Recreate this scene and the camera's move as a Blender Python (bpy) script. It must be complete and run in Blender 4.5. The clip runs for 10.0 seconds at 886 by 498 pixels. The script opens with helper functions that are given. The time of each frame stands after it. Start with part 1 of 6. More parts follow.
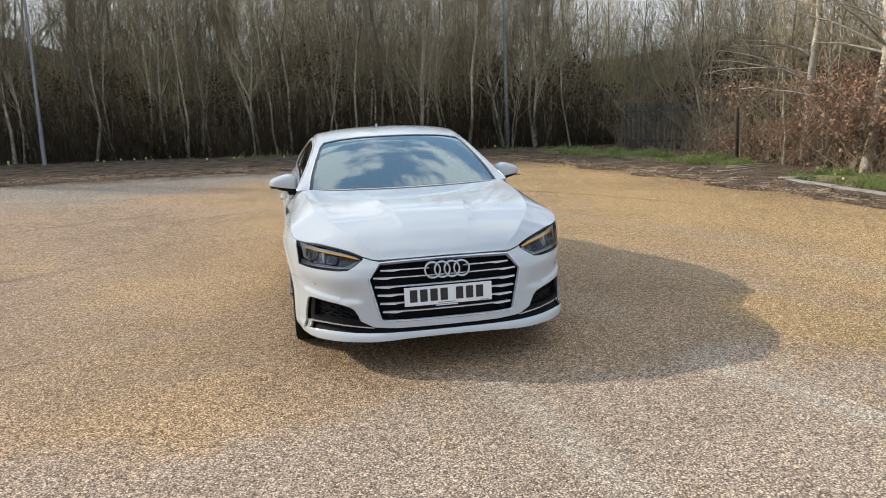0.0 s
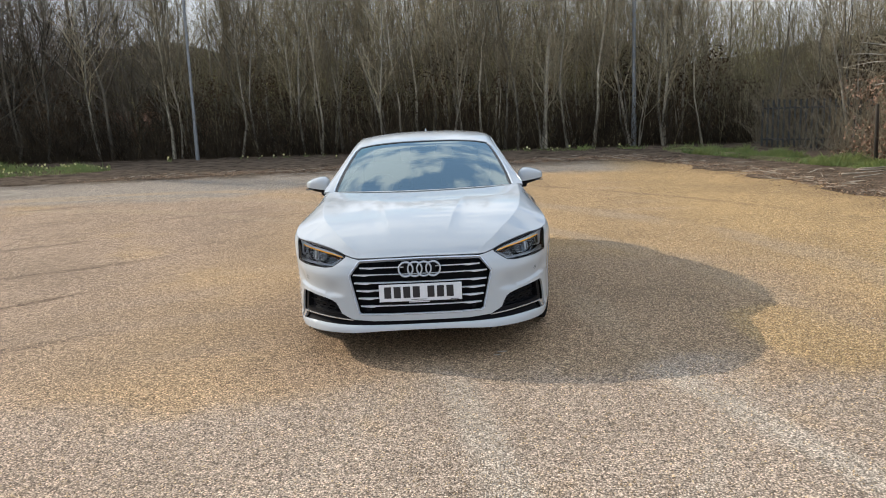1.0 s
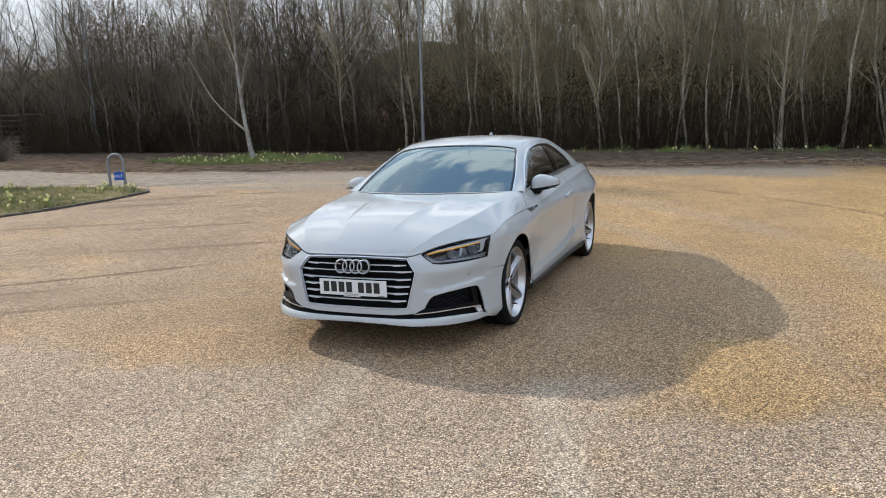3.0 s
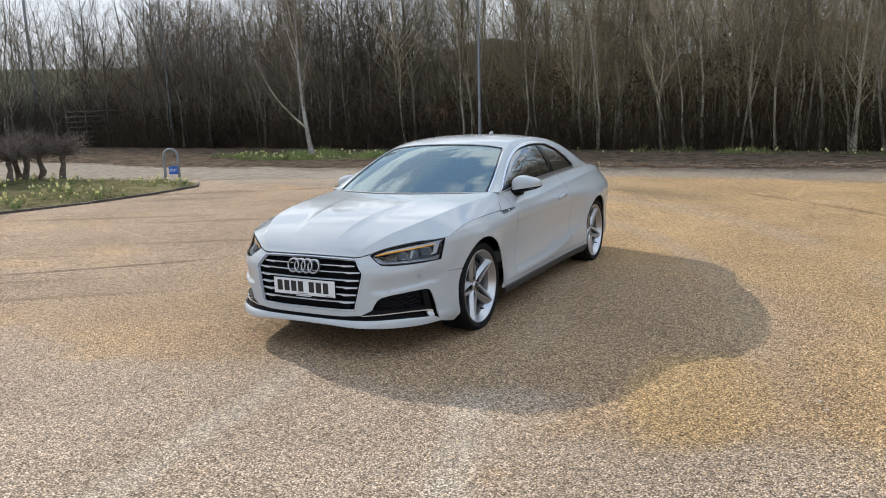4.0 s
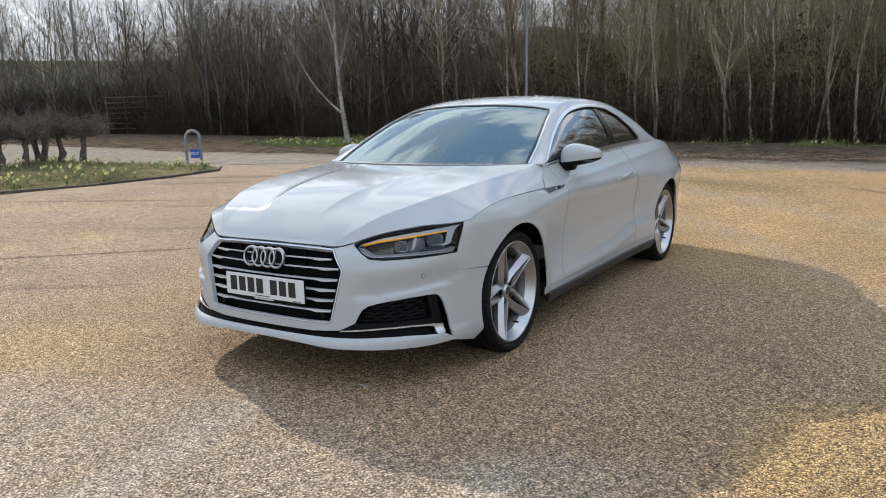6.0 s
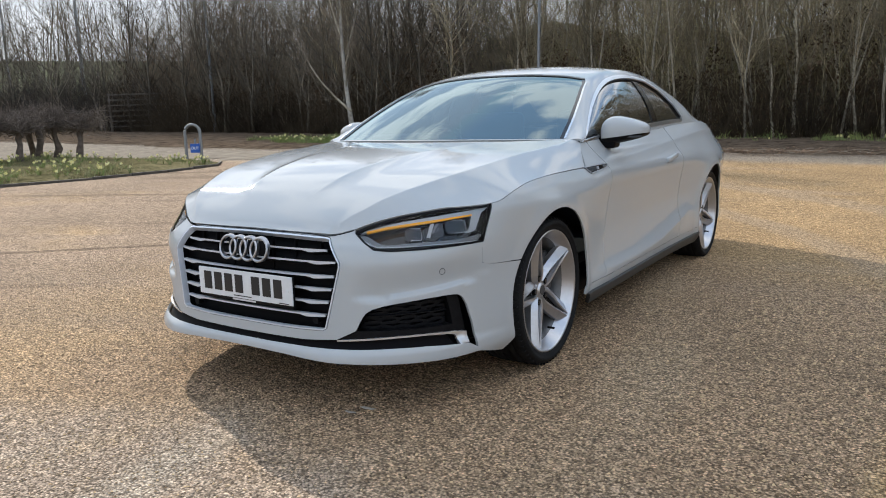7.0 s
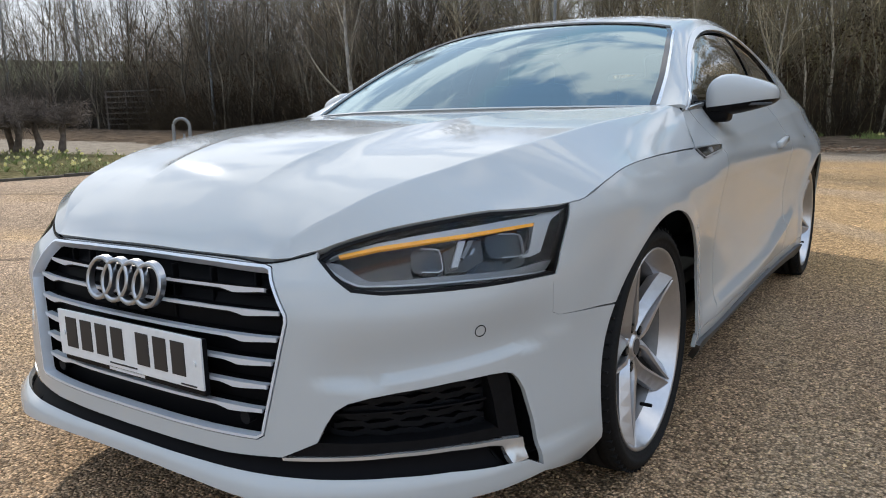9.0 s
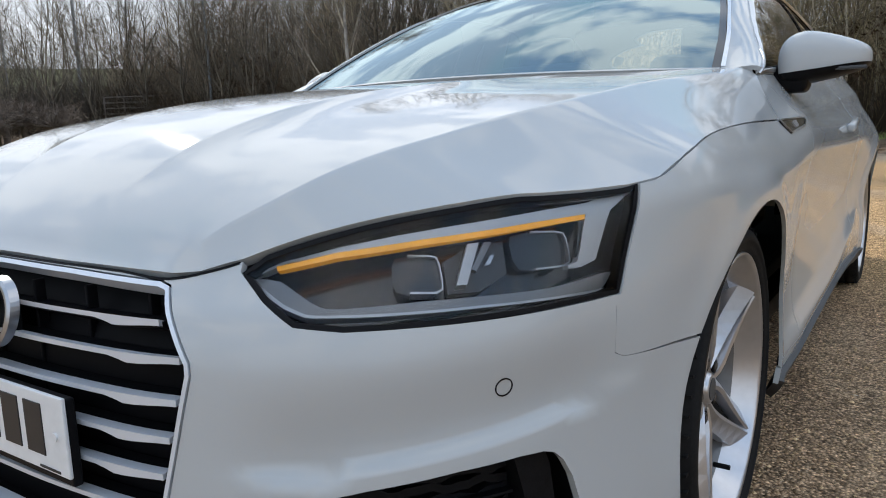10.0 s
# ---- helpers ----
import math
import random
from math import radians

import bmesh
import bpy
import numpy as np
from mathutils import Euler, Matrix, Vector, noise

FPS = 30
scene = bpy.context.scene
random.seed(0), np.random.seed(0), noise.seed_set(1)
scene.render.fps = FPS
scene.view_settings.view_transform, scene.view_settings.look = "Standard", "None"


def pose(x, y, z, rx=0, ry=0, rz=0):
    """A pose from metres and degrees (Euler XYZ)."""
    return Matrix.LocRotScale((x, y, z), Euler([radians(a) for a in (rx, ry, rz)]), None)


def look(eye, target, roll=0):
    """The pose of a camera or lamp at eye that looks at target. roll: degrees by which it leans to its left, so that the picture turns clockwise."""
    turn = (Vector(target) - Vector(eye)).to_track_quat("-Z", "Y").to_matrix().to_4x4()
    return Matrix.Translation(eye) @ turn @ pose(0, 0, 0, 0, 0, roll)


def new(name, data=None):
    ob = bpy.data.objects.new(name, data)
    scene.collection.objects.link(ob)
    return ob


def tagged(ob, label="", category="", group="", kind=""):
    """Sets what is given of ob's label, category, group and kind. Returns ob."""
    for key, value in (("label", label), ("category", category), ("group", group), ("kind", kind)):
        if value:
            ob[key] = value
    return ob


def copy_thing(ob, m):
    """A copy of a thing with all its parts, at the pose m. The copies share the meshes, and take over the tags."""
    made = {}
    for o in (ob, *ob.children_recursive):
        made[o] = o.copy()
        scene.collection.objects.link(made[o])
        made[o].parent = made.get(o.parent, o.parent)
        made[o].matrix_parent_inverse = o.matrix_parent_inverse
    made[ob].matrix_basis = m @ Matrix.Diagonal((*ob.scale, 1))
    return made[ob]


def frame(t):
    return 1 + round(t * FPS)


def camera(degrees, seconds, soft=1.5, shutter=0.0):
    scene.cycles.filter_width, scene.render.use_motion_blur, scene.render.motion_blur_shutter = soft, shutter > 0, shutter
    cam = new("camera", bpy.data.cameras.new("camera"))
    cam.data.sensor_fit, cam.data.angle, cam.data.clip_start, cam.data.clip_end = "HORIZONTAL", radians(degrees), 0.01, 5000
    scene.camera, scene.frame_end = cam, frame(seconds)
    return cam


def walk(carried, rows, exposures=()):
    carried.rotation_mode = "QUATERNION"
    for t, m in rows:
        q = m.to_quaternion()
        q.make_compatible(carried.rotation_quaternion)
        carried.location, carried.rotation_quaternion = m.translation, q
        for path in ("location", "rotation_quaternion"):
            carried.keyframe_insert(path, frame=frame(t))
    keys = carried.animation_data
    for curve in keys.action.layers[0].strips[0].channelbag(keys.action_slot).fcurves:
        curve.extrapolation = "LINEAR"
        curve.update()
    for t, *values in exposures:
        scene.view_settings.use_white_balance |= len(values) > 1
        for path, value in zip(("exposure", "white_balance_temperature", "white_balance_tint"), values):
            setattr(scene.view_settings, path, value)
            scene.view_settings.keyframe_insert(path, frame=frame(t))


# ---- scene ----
cam = camera(62.2, 10.0, soft=1.0)
PATH = [
    (0, (-0.849, -4.11, 1.512), (-0.457, -2.185, 1.137), -2.3),
    (0.5, (-0.37, -4.382, 1.555), (-0.175, -2.427, 1.181), -2.5),
    (1, (0.204, -4.529, 1.565), (0.182, -2.563, 1.195), -2.7),
    (1.5, (0.754, -4.616, 1.569), (0.528, -2.663, 1.203), -2.6),
    (2, (1.329, -4.555, 1.563), (0.885, -2.639, 1.199), -2.7),
    (2.5, (1.914, -4.487, 1.588), (1.295, -2.62, 1.228), -2.7),
    (4, (3.193, -3.862, 1.555), (2.243, -2.138, 1.202), -2.2),
    (4.5, (3.238, -3.545, 1.509), (2.225, -1.857, 1.155), -2.0),
    (5, (3.061, -3.199, 1.429), (2.024, -1.527, 1.072), -1.7),
    (5.5, (2.839, -2.836, 1.345), (1.797, -1.168, 0.987), -1.6),
    (6, (2.603, -2.515, 1.25), (1.547, -0.854, 0.892), -1.5),
    (7.5, (2.006, -1.75, 1.04), (0.93, -0.102, 0.686), -1.6),
    (8, (1.816, -1.514, 1.018), (0.736, 0.131, 0.666), -1.5),
    (8.5, (1.628, -1.235, 0.969), (0.544, 0.409, 0.619), -1.4),
    (9, (1.457, -0.965, 0.934), (0.37, 0.677, 0.584), -1.4),
    (9.5, (1.286, -0.745, 0.888), (0.196, 0.896, 0.543), -1.5),
    (10, (1.167, -0.52, 0.84), (0.071, 1.12, 0.507), -1.7),
]
walk(cam, [(t, look(eye, target, roll)) for t, eye, target, roll in PATH])

# ---- light ----
SUN_FROM = Vector((-1.65, 0.83, 1.0)).normalized()
world = bpy.data.worlds.new("sky")
scene.world = world
world.use_nodes = True
wn, wl = world.node_tree.nodes, world.node_tree.links
sky = wn.new("ShaderNodeTexSky")
sky.sky_type, sky.sun_disc = "NISHITA", False
sky.sun_elevation = math.asin(SUN_FROM.z)
sky.sun_rotation = math.atan2(SUN_FROM.x, SUN_FROM.y)
sky.air_density, sky.dust_density = 1.0, 0.4
# broken cloud, the same all round
coord = wn.new("ShaderNodeTexCoord")
flat = wn.new("ShaderNodeMapping")
flat.inputs["Scale"].default_value = (1.0, 1.0, 2.6)
cloud = wn.new("ShaderNodeTexNoise")
cloud.inputs["Scale"].default_value, cloud.inputs["Detail"].default_value, cloud.inputs["Roughness"].default_value = 3.4, 8, 0.56
ramp = wn.new("ShaderNodeValToRGB")
ramp.color_ramp.elements[0].position, ramp.color_ramp.elements[1].position = 0.47, 0.56
mixc = wn.new("ShaderNodeMix")
mixc.data_type = "RGBA"
mixc.inputs["B"].default_value = (4.9, 5.1, 5.4, 1)
wl.new(coord.outputs["Generated"], flat.inputs["Vector"])
wl.new(flat.outputs[0], cloud.inputs["Vector"])
wl.new(cloud.outputs["Fac"], ramp.inputs[0])
split, lift, thin = wn.new("ShaderNodeSeparateXYZ"), wn.new("ShaderNodeMapRange"), wn.new("ShaderNodeMath")
lift.interpolation_type = "SMOOTHSTEP"
lift.inputs["From Min"].default_value, lift.inputs["From Max"].default_value = 0.02, 0.5
lift.inputs["To Min"].default_value = 0.18
thin.operation = "MULTIPLY"
wl.new(coord.outputs["Generated"], split.inputs[0])
wl.new(split.outputs["Z"], lift.inputs["Value"])
wl.new(ramp.outputs[0], thin.inputs[0]), wl.new(lift.outputs[0], thin.inputs[1])
wl.new(thin.outputs[0], mixc.inputs["Factor"])
cap = wn.new("ShaderNodeMix")
cap.data_type, cap.blend_type = "RGBA", "DARKEN"
cap.inputs["Factor"].default_value = 1.0
cap.inputs["B"].default_value = (2.25, 2.7, 3.35, 1)
wl.new(sky.outputs[0], cap.inputs["A"])
haze = wn.new("ShaderNodeMix")
haze.data_type, haze.blend_type = "RGBA", "LIGHTEN"
haze.inputs["Factor"].default_value = 1.0
haze.inputs["B"].default_value = (1.6, 2.35, 3.5, 1)
wl.new(cap.outputs["Result"], haze.inputs["A"])
low, pale = wn.new("ShaderNodeMapRange"), wn.new("ShaderNodeMix")
low.interpolation_type, pale.data_type = "SMOOTHSTEP", "RGBA"
low.inputs["From Min"].default_value, low.inputs["From Max"].default_value = 0.06, 0.42
pale.inputs["A"].default_value = (2.75, 2.9, 3.05, 1)
wl.new(split.outputs["Z"], low.inputs["Value"]), wl.new(low.outputs[0], pale.inputs["Factor"])
wl.new(haze.outputs["Result"], pale.inputs["B"])
wl.new(pale.outputs["Result"], mixc.inputs["A"])
wl.new(mixc.outputs["Result"], wn["Background"].inputs[0])
wn["Background"].inputs[1].default_value = 0.238

sun = new("sun", bpy.data.lights.new("sun", "SUN"))
sun.data.energy, sun.data.angle, sun.data.color = 3.2, radians(0.6), (1.0, 0.925, 0.80)
sun.matrix_world = look(SUN_FROM * 50, (0, 0, 0))
scene.view_settings.exposure = 0.46

# ---- materials ----
def material(name, base, rough=0.5, metal=0.0, coat=0.0, grain=0.0, scale=20.0, bump=0.0, spec=0.5, alt=None):
    """A principled surface with two scales of tone variation and fine relief."""
    m = bpy.data.materials.new(name)
    m.use_nodes = True
    n, k = m.node_tree.nodes, m.node_tree.links
    b = n["Principled BSDF"]
    b.inputs["Roughness"].default_value, b.inputs["Metallic"].default_value = rough, metal
    b.inputs["Coat Weight"].default_value, b.inputs["Coat Roughness"].default_value = coat, 0.03
    b.inputs["Specular IOR Level"].default_value = spec
    b.inputs["Base Color"].default_value = (*base, 1)
    if grain or bump or alt:
        tc = n.new("ShaderNodeTexCoord")
        big, small = n.new("ShaderNodeTexNoise"), n.new("ShaderNodeTexNoise")
        big.inputs["Scale"].default_value, small.inputs["Scale"].default_value = scale * 0.12, scale
        big.inputs["Detail"].default_value = small.inputs["Detail"].default_value = 5
        for t in (big, small):
            k.new(tc.outputs["Object"], t.inputs["Vector"])
        add = n.new("ShaderNodeMath")
        k.new(big.outputs["Fac"], add.inputs[0]), k.new(small.outputs["Fac"], add.inputs[1])
        r = n.new("ShaderNodeMapRange")
        r.inputs["From Min"].default_value, r.inputs["From Max"].default_value = 0.7, 1.3
        k.new(add.outputs[0], r.inputs["Value"])
        mix = n.new("ShaderNodeMix")
        mix.data_type = "RGBA"
        other = alt or tuple(c * (1 + grain) for c in base)
        first = base if alt else tuple(c * (1 - grain) for c in base)
        mix.inputs["A"].default_value, mix.inputs["B"].default_value = (*first, 1), (*other, 1)
        k.new(r.outputs[0], mix.inputs["Factor"]), k.new(mix.outputs["Result"], b.inputs["Base Color"])
        if bump:
            bm_ = n.new("ShaderNodeBump")
            bm_.inputs["Strength"].default_value, bm_.inputs["Distance"].default_value = bump, 0.01
            k.new(small.outputs["Fac"], bm_.inputs["Height"]), k.new(bm_.outputs[0], b.inputs["Normal"])
    return m


def glass(name, tint, gloss=1.5, least=0.0, sheen=(1, 1, 1)):
    """Thin pane: tinted see-through with a Fresnel gloss."""
    m = bpy.data.materials.new(name)
    m.use_nodes = True
    n, k = m.node_tree.nodes, m.node_tree.links
    n.remove(n["Principled BSDF"])
    tr, gl, mix, fr = n.new("ShaderNodeBsdfTransparent"), n.new("ShaderNodeBsdfGlossy"), n.new("ShaderNodeMixShader"), n.new("ShaderNodeFresnel")
    tr.inputs[0].default_value = (*tint, 1)
    gl.inputs["Roughness"].default_value, gl.inputs["Color"].default_value = 0.0, (*sheen, 1)
    fr.inputs["IOR"].default_value = gloss
    add = n.new("ShaderNodeMath")
    add.use_clamp = True
    add.inputs[1].default_value = least
    k.new(fr.outputs[0], add.inputs[0])
    k.new(add.outputs[0], mix.inputs[0]), k.new(tr.outputs[0], mix.inputs[1]), k.new(gl.outputs[0], mix.inputs[2])
    k.new(mix.outputs[0], n["Material Output"].inputs[0])
    return m


def bark_like(name, base, alt, rough=0.85):
    """Bark or twig: tone differs from tree to tree and along the stem."""
    m = material(name, base, rough, grain=0.3, scale=14, bump=0.4, alt=alt)
    n, k = m.node_tree.nodes, m.node_tree.links
    info, hsv = n.new("ShaderNodeObjectInfo"), n.new("ShaderNodeHueSaturation")
    rng = n.new("ShaderNodeMapRange")
    rng.inputs["To Min"].default_value, rng.inputs["To Max"].default_value = 0.40, 1.35
    b = n["Principled BSDF"]
    src = b.inputs["Base Color"].links[0].from_socket
    k.new(info.outputs["Random"], rng.inputs["Value"]), k.new(rng.outputs[0], hsv.inputs["Value"])
    k.new(src, hsv.inputs["Color"]), k.new(hsv.outputs[0], b.inputs["Base Color"])
    return m


PAINT = material("white_paint", (0.418, 0.432, 0.438), 0.55, coat=1.0, spec=0.0)
PAINT.node_tree.nodes["Principled BSDF"].inputs["Coat Roughness"].default_value = 0.05
PAINT.node_tree.nodes["Principled BSDF"].inputs["Coat IOR"].default_value = 1.43
BLACK = material("black_plastic", (0.006, 0.006, 0.007), 0.5, grain=0.3, scale=400, bump=0.05, spec=0.10)
GLOSS_BLACK = material("gloss_black", (0.008, 0.008, 0.009), 0.12)
DARK_GREY = material("grey_plastic", (0.04, 0.042, 0.045), 0.45, grain=0.15, scale=200)
CHROME = material("chrome", (0.66, 0.67, 0.69), 0.18, metal=1.0)
SATIN = material("satin_metal", (0.62, 0.63, 0.65), 0.3, metal=1.0)
ALLOY = material("alloy", (0.50, 0.50, 0.52), 0.28, metal=0.85, grain=0.05, scale=60)
# darker copy of the alloy, shading the rim's inside by colour
SHADED_BARREL = material("rim_barrel", (0.15, 0.15, 0.153), 0.45, metal=0.7, grain=0.1, scale=60)
IRON = material("brake_iron", (0.18, 0.17, 0.165), 0.42, metal=1.0, grain=0.3, scale=80)
RUBBER = material("tyre_rubber", (0.010, 0.010, 0.0105), 0.7, grain=0.3, scale=120, bump=0.1, spec=0.15)
PLATE_WHITE = material("plate_white", (0.66, 0.67, 0.68), 0.42, grain=0.05, scale=60)
TRIM_IN = material("cabin_trim", (0.025, 0.026, 0.03), 0.7, grain=0.2, scale=100)
LEATHER = material("seat_leather", (0.03, 0.03, 0.033), 0.5, grain=0.25, scale=90)
LENS = material("lamp_lens", (0.40, 0.41, 0.425), 0.32, metal=0.35)
WINDSCREEN = glass("windscreen_glass", (0.26, 0.33, 0.34), 1.95, 0.10, (0.80, 0.97, 1.0))
PRIVACY = glass("side_glass", (0.22, 0.25, 0.26), 1.7, 0.14)
CLEAR = glass("lamp_cover", (0.93, 0.94, 0.95), 1.3)
BARK = bark_like("bark", (0.15, 0.128, 0.094), (0.53, 0.46, 0.35))
TWIG = bark_like("twigs", (0.13, 0.105, 0.066), (0.54, 0.45, 0.295))
DARK_TWIG = bark_like("dark_twigs", (0.095, 0.076, 0.055), (0.45, 0.365, 0.26))
BIRCH_TWIG = bark_like("birch_twigs", (0.06, 0.047, 0.036), (0.23, 0.185, 0.14))
BIRCH = material("birch_bark", (0.42, 0.39, 0.34), 0.75, grain=0.4, scale=9, bump=0.25, alt=(0.12, 0.10, 0.085))
STEEL = material("galvanised", (0.22, 0.225, 0.23), 0.6, metal=0.4, grain=0.15, scale=12)
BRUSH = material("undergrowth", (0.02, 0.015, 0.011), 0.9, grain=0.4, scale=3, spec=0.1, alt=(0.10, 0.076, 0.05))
RUSSET = material("dead_leaves", (0.13, 0.068, 0.040), 0.8, grain=0.4, scale=6, alt=(0.50, 0.29, 0.185))
DRY_GRASS = material("dry_grass", (0.10, 0.115, 0.035), 0.75, grain=0.4, scale=7, alt=(0.40, 0.36, 0.17))
GRASS = material("grass", (0.09, 0.155, 0.03), 0.7, grain=0.4, scale=6, alt=(0.30, 0.32, 0.10))
PETAL = material("petals", (0.82, 0.70, 0.20), 0.6, grain=0.1, scale=8, alt=(0.85, 0.82, 0.55))
CONCRETE = material("kerb_concrete", (0.17, 0.155, 0.13), 0.9, scale=22, bump=0.4, alt=(0.36, 0.335, 0.29))
BLUE = material("sign_blue", (0.015, 0.09, 0.40), 0.4, grain=0.08, scale=30)
WHITE = material("sign_white", (0.78, 0.78, 0.76), 0.45, grain=0.04, scale=30)


def ground_material():
    """Bound gravel: golden chips, worn grey where wheels turn, tarmac road and leaf litter further out."""
    m = bpy.data.materials.new("gravel")
    m.use_nodes = True
    n, k = m.node_tree.nodes, m.node_tree.links
    b = n["Principled BSDF"]
    b.inputs["Roughness"].default_value = 0.9
    b.inputs["Specular IOR Level"].default_value = 0.1
    tc = n.new("ShaderNodeTexCoord")

    def noise_at(scale, detail=4, rough=0.55):
        t = n.new("ShaderNodeTexNoise")
        t.inputs["Scale"].default_value, t.inputs["Detail"].default_value, t.inputs["Roughness"].default_value = scale, detail, rough
        k.new(tc.outputs["Object"], t.inputs["Vector"])
        return t.outputs["Fac"]

    def maths(op, a, c=None, clamp=False):
        t = n.new("ShaderNodeMath")
        t.operation, t.use_clamp = op, clamp
        for i, v in enumerate((a, c)):
            if v is None:
                continue
            if isinstance(v, (int, float)):
                t.inputs[i].default_value = v
            else:
                k.new(v, t.inputs[i])
        return t.outputs[0]

    def blend(f, a, c):
        t = n.new("ShaderNodeMix")
        t.data_type = "RGBA"
        k.new(f, t.inputs["Factor"]) if not isinstance(f, float) else None
        for key, v in (("A", a), ("B", c)):
            if isinstance(v, tuple):
                t.inputs[key].default_value = (*v, 1)
            else:
                k.new(v, t.inputs[key])
        return t.outputs["Result"]

    def band(v, lo, hi):
        t = n.new("ShaderNodeMapRange")
        t.interpolation_type = "SMOOTHSTEP"
        t.inputs["From Min"].default_value, t.inputs["From Max"].default_value = lo, hi
        k.new(v, t.inputs["Value"])
        return t.outputs[0]

    sep = n.new("ShaderNodeSeparateXYZ")
    k.new(tc.outputs["Object"], sep.inputs[0])
    x, y = sep.outputs["X"], sep.outputs["Y"]
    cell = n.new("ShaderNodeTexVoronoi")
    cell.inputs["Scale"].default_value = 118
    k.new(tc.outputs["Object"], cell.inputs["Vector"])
    hue = n.new("ShaderNodeSeparateColor")
    k.new(cell.outputs["Color"], hue.inputs[0])
    gold = blend(hue.outputs[0], (0.25, 0.150, 0.068), (0.98, 0.65, 0.335))
    grey = blend(hue.outputs[0], (0.235, 0.172, 0.124), (0.93, 0.72, 0.545))
    # worn zone near the turning place, its edge a wavering line, and curved wheel tracks
    wave = maths("MULTIPLY", maths("SUBTRACT", noise_at(0.9, 5), 0.5), 2.2)
    line = maths("ADD", maths("SUBTRACT", maths("MULTIPLY", x, 0.05), y), wave)
    worn = band(line, 0.10, 0.85)
    dx, dy = maths("SUBTRACT", x, 1.5), maths("SUBTRACT", y, -9.5)
    r = maths("SQRT", maths("ADD", maths("MULTIPLY", dx, dx), maths("MULTIPLY", dy, dy)))
    ring = band(maths("ABSOLUTE", maths("SUBTRACT", maths("PINGPONG", maths("ADD", r, maths("MULTIPLY", wave, 0.25)), 0.9), 0.45)), 0.30, 0.05)
    tracks = maths("MULTIPLY", ring, band(noise_at(0.35), 0.45, 0.62))
    mask = maths("MAXIMUM", worn, maths("MULTIPLY", tracks, 0.35), True)
    mask = maths("MULTIPLY", mask, maths("MULTIPLY", band(noise_at(2.2, 6), 0.15, 0.45), 0.95))
    stone = blend(mask, gold, grey)
    # browner ground on the shaded side, pale scuffs running towards the entrance
    brown = blend(hue.outputs[0], (0.15, 0.10, 0.066), (0.84, 0.59, 0.41))
    stone = blend(maths("MULTIPLY", maths("MULTIPLY", band(maths("MULTIPLY", x, -1.0), 0.2, 3.6), 0.85), band(noise_at(0.5, 4), 0.25, 0.5)), stone, brown)
    # dusty brown painted round the car, to deepen and warm its shadow
    mx, my = maths("SUBTRACT", x, 0.9), maths("SUBTRACT", y, 1.0)
    shadow_brown = maths("ADD", maths("SQRT", maths("ADD", maths("MULTIPLY", mx, mx), maths("MULTIPLY", my, my))), maths("MULTIPLY", wave, 0.8))
    stone = blend(maths("MULTIPLY", maths("MULTIPLY", band(shadow_brown, 3.0, 1.7), maths("SUBTRACT", 1.0, worn)), 0.62), stone, blend(hue.outputs[0], (0.12, 0.077, 0.05), (0.72, 0.50, 0.35)))
    scuff_map = n.new("ShaderNodeMapping")
    scuff_map.vector_type = "TEXTURE"
    scuff_map.inputs["Rotation"].default_value, scuff_map.inputs["Scale"].default_value = (0, 0, radians(62)), (1 / 0.25, 1 / 2.2, 1.0)
    k.new(tc.outputs["Object"], scuff_map.inputs["Vector"])
    scuff = n.new("ShaderNodeTexNoise")
    scuff.inputs["Scale"].default_value, scuff.inputs["Detail"].default_value = 0.8, 3
    k.new(scuff_map.outputs[0], scuff.inputs["Vector"])
    pale = maths("MULTIPLY", band(scuff.outputs["Fac"], 0.55, 0.66), maths("MULTIPLY", worn, 0.35))
    stone = blend(pale, stone, blend(hue.outputs[0], (0.32, 0.25, 0.18), (0.95, 0.80, 0.63)))
    # two pale wheel tracks left by a car that drove off forwards
    for at_x, lean in ((0.155, -0.14), (1.33, -0.33)):
        side_off = maths("ABSOLUTE", maths("ADD", maths("SUBTRACT", x, maths("ADD", maths("MULTIPLY", y, lean), at_x)), maths("MULTIPLY", wave, 0.06)))
        trail = maths("MULTIPLY", maths("MULTIPLY", band(side_off, 0.17, 0.04), band(y, -0.15, -0.6)), band(noise_at(1.9, 4), 0.15, 0.5))
        stone = blend(maths("MULTIPLY", trail, 0.62), stone, blend(hue.outputs[0], (0.46, 0.37, 0.28), (0.97, 0.83, 0.66)))
    # clean golden chips where few wheels pass
    tx, ty = maths("MULTIPLY", maths("SUBTRACT", x, 2.55), 2.4), maths("MULTIPLY", maths("SUBTRACT", y, 0.2), 1.35)
    heap = band(maths("ADD", maths("SQRT", maths("ADD", maths("MULTIPLY", tx, tx), maths("MULTIPLY", ty, ty))), maths("MULTIPLY", wave, 0.5)), 1.15, 0.75)
    clean = maths("MULTIPLY", maths("MULTIPLY", band(maths("ADD", x, maths("MULTIPLY", wave, 0.6)), 2.7, 4.2), band(maths("ADD", y, maths("MULTIPLY", wave, 0.5)), -0.7, 0.4)), 0.85)
    clean = maths("MAXIMUM", clean, maths("MULTIPLY", heap, 0.85))
    stone = blend(clean, stone, blend(hue.outputs[0], (0.27, 0.160, 0.066), (0.99, 0.655, 0.305)))
    patch = band(noise_at(0.55, 6, 0.65), 0.38, 0.68)
    stone = blend(maths("MULTIPLY", patch, 0.30), stone, (0.16, 0.115, 0.07))
    # dark damp streaks along old ruts
    rut = n.new("ShaderNodeMapping")
    rut.vector_type = "TEXTURE"
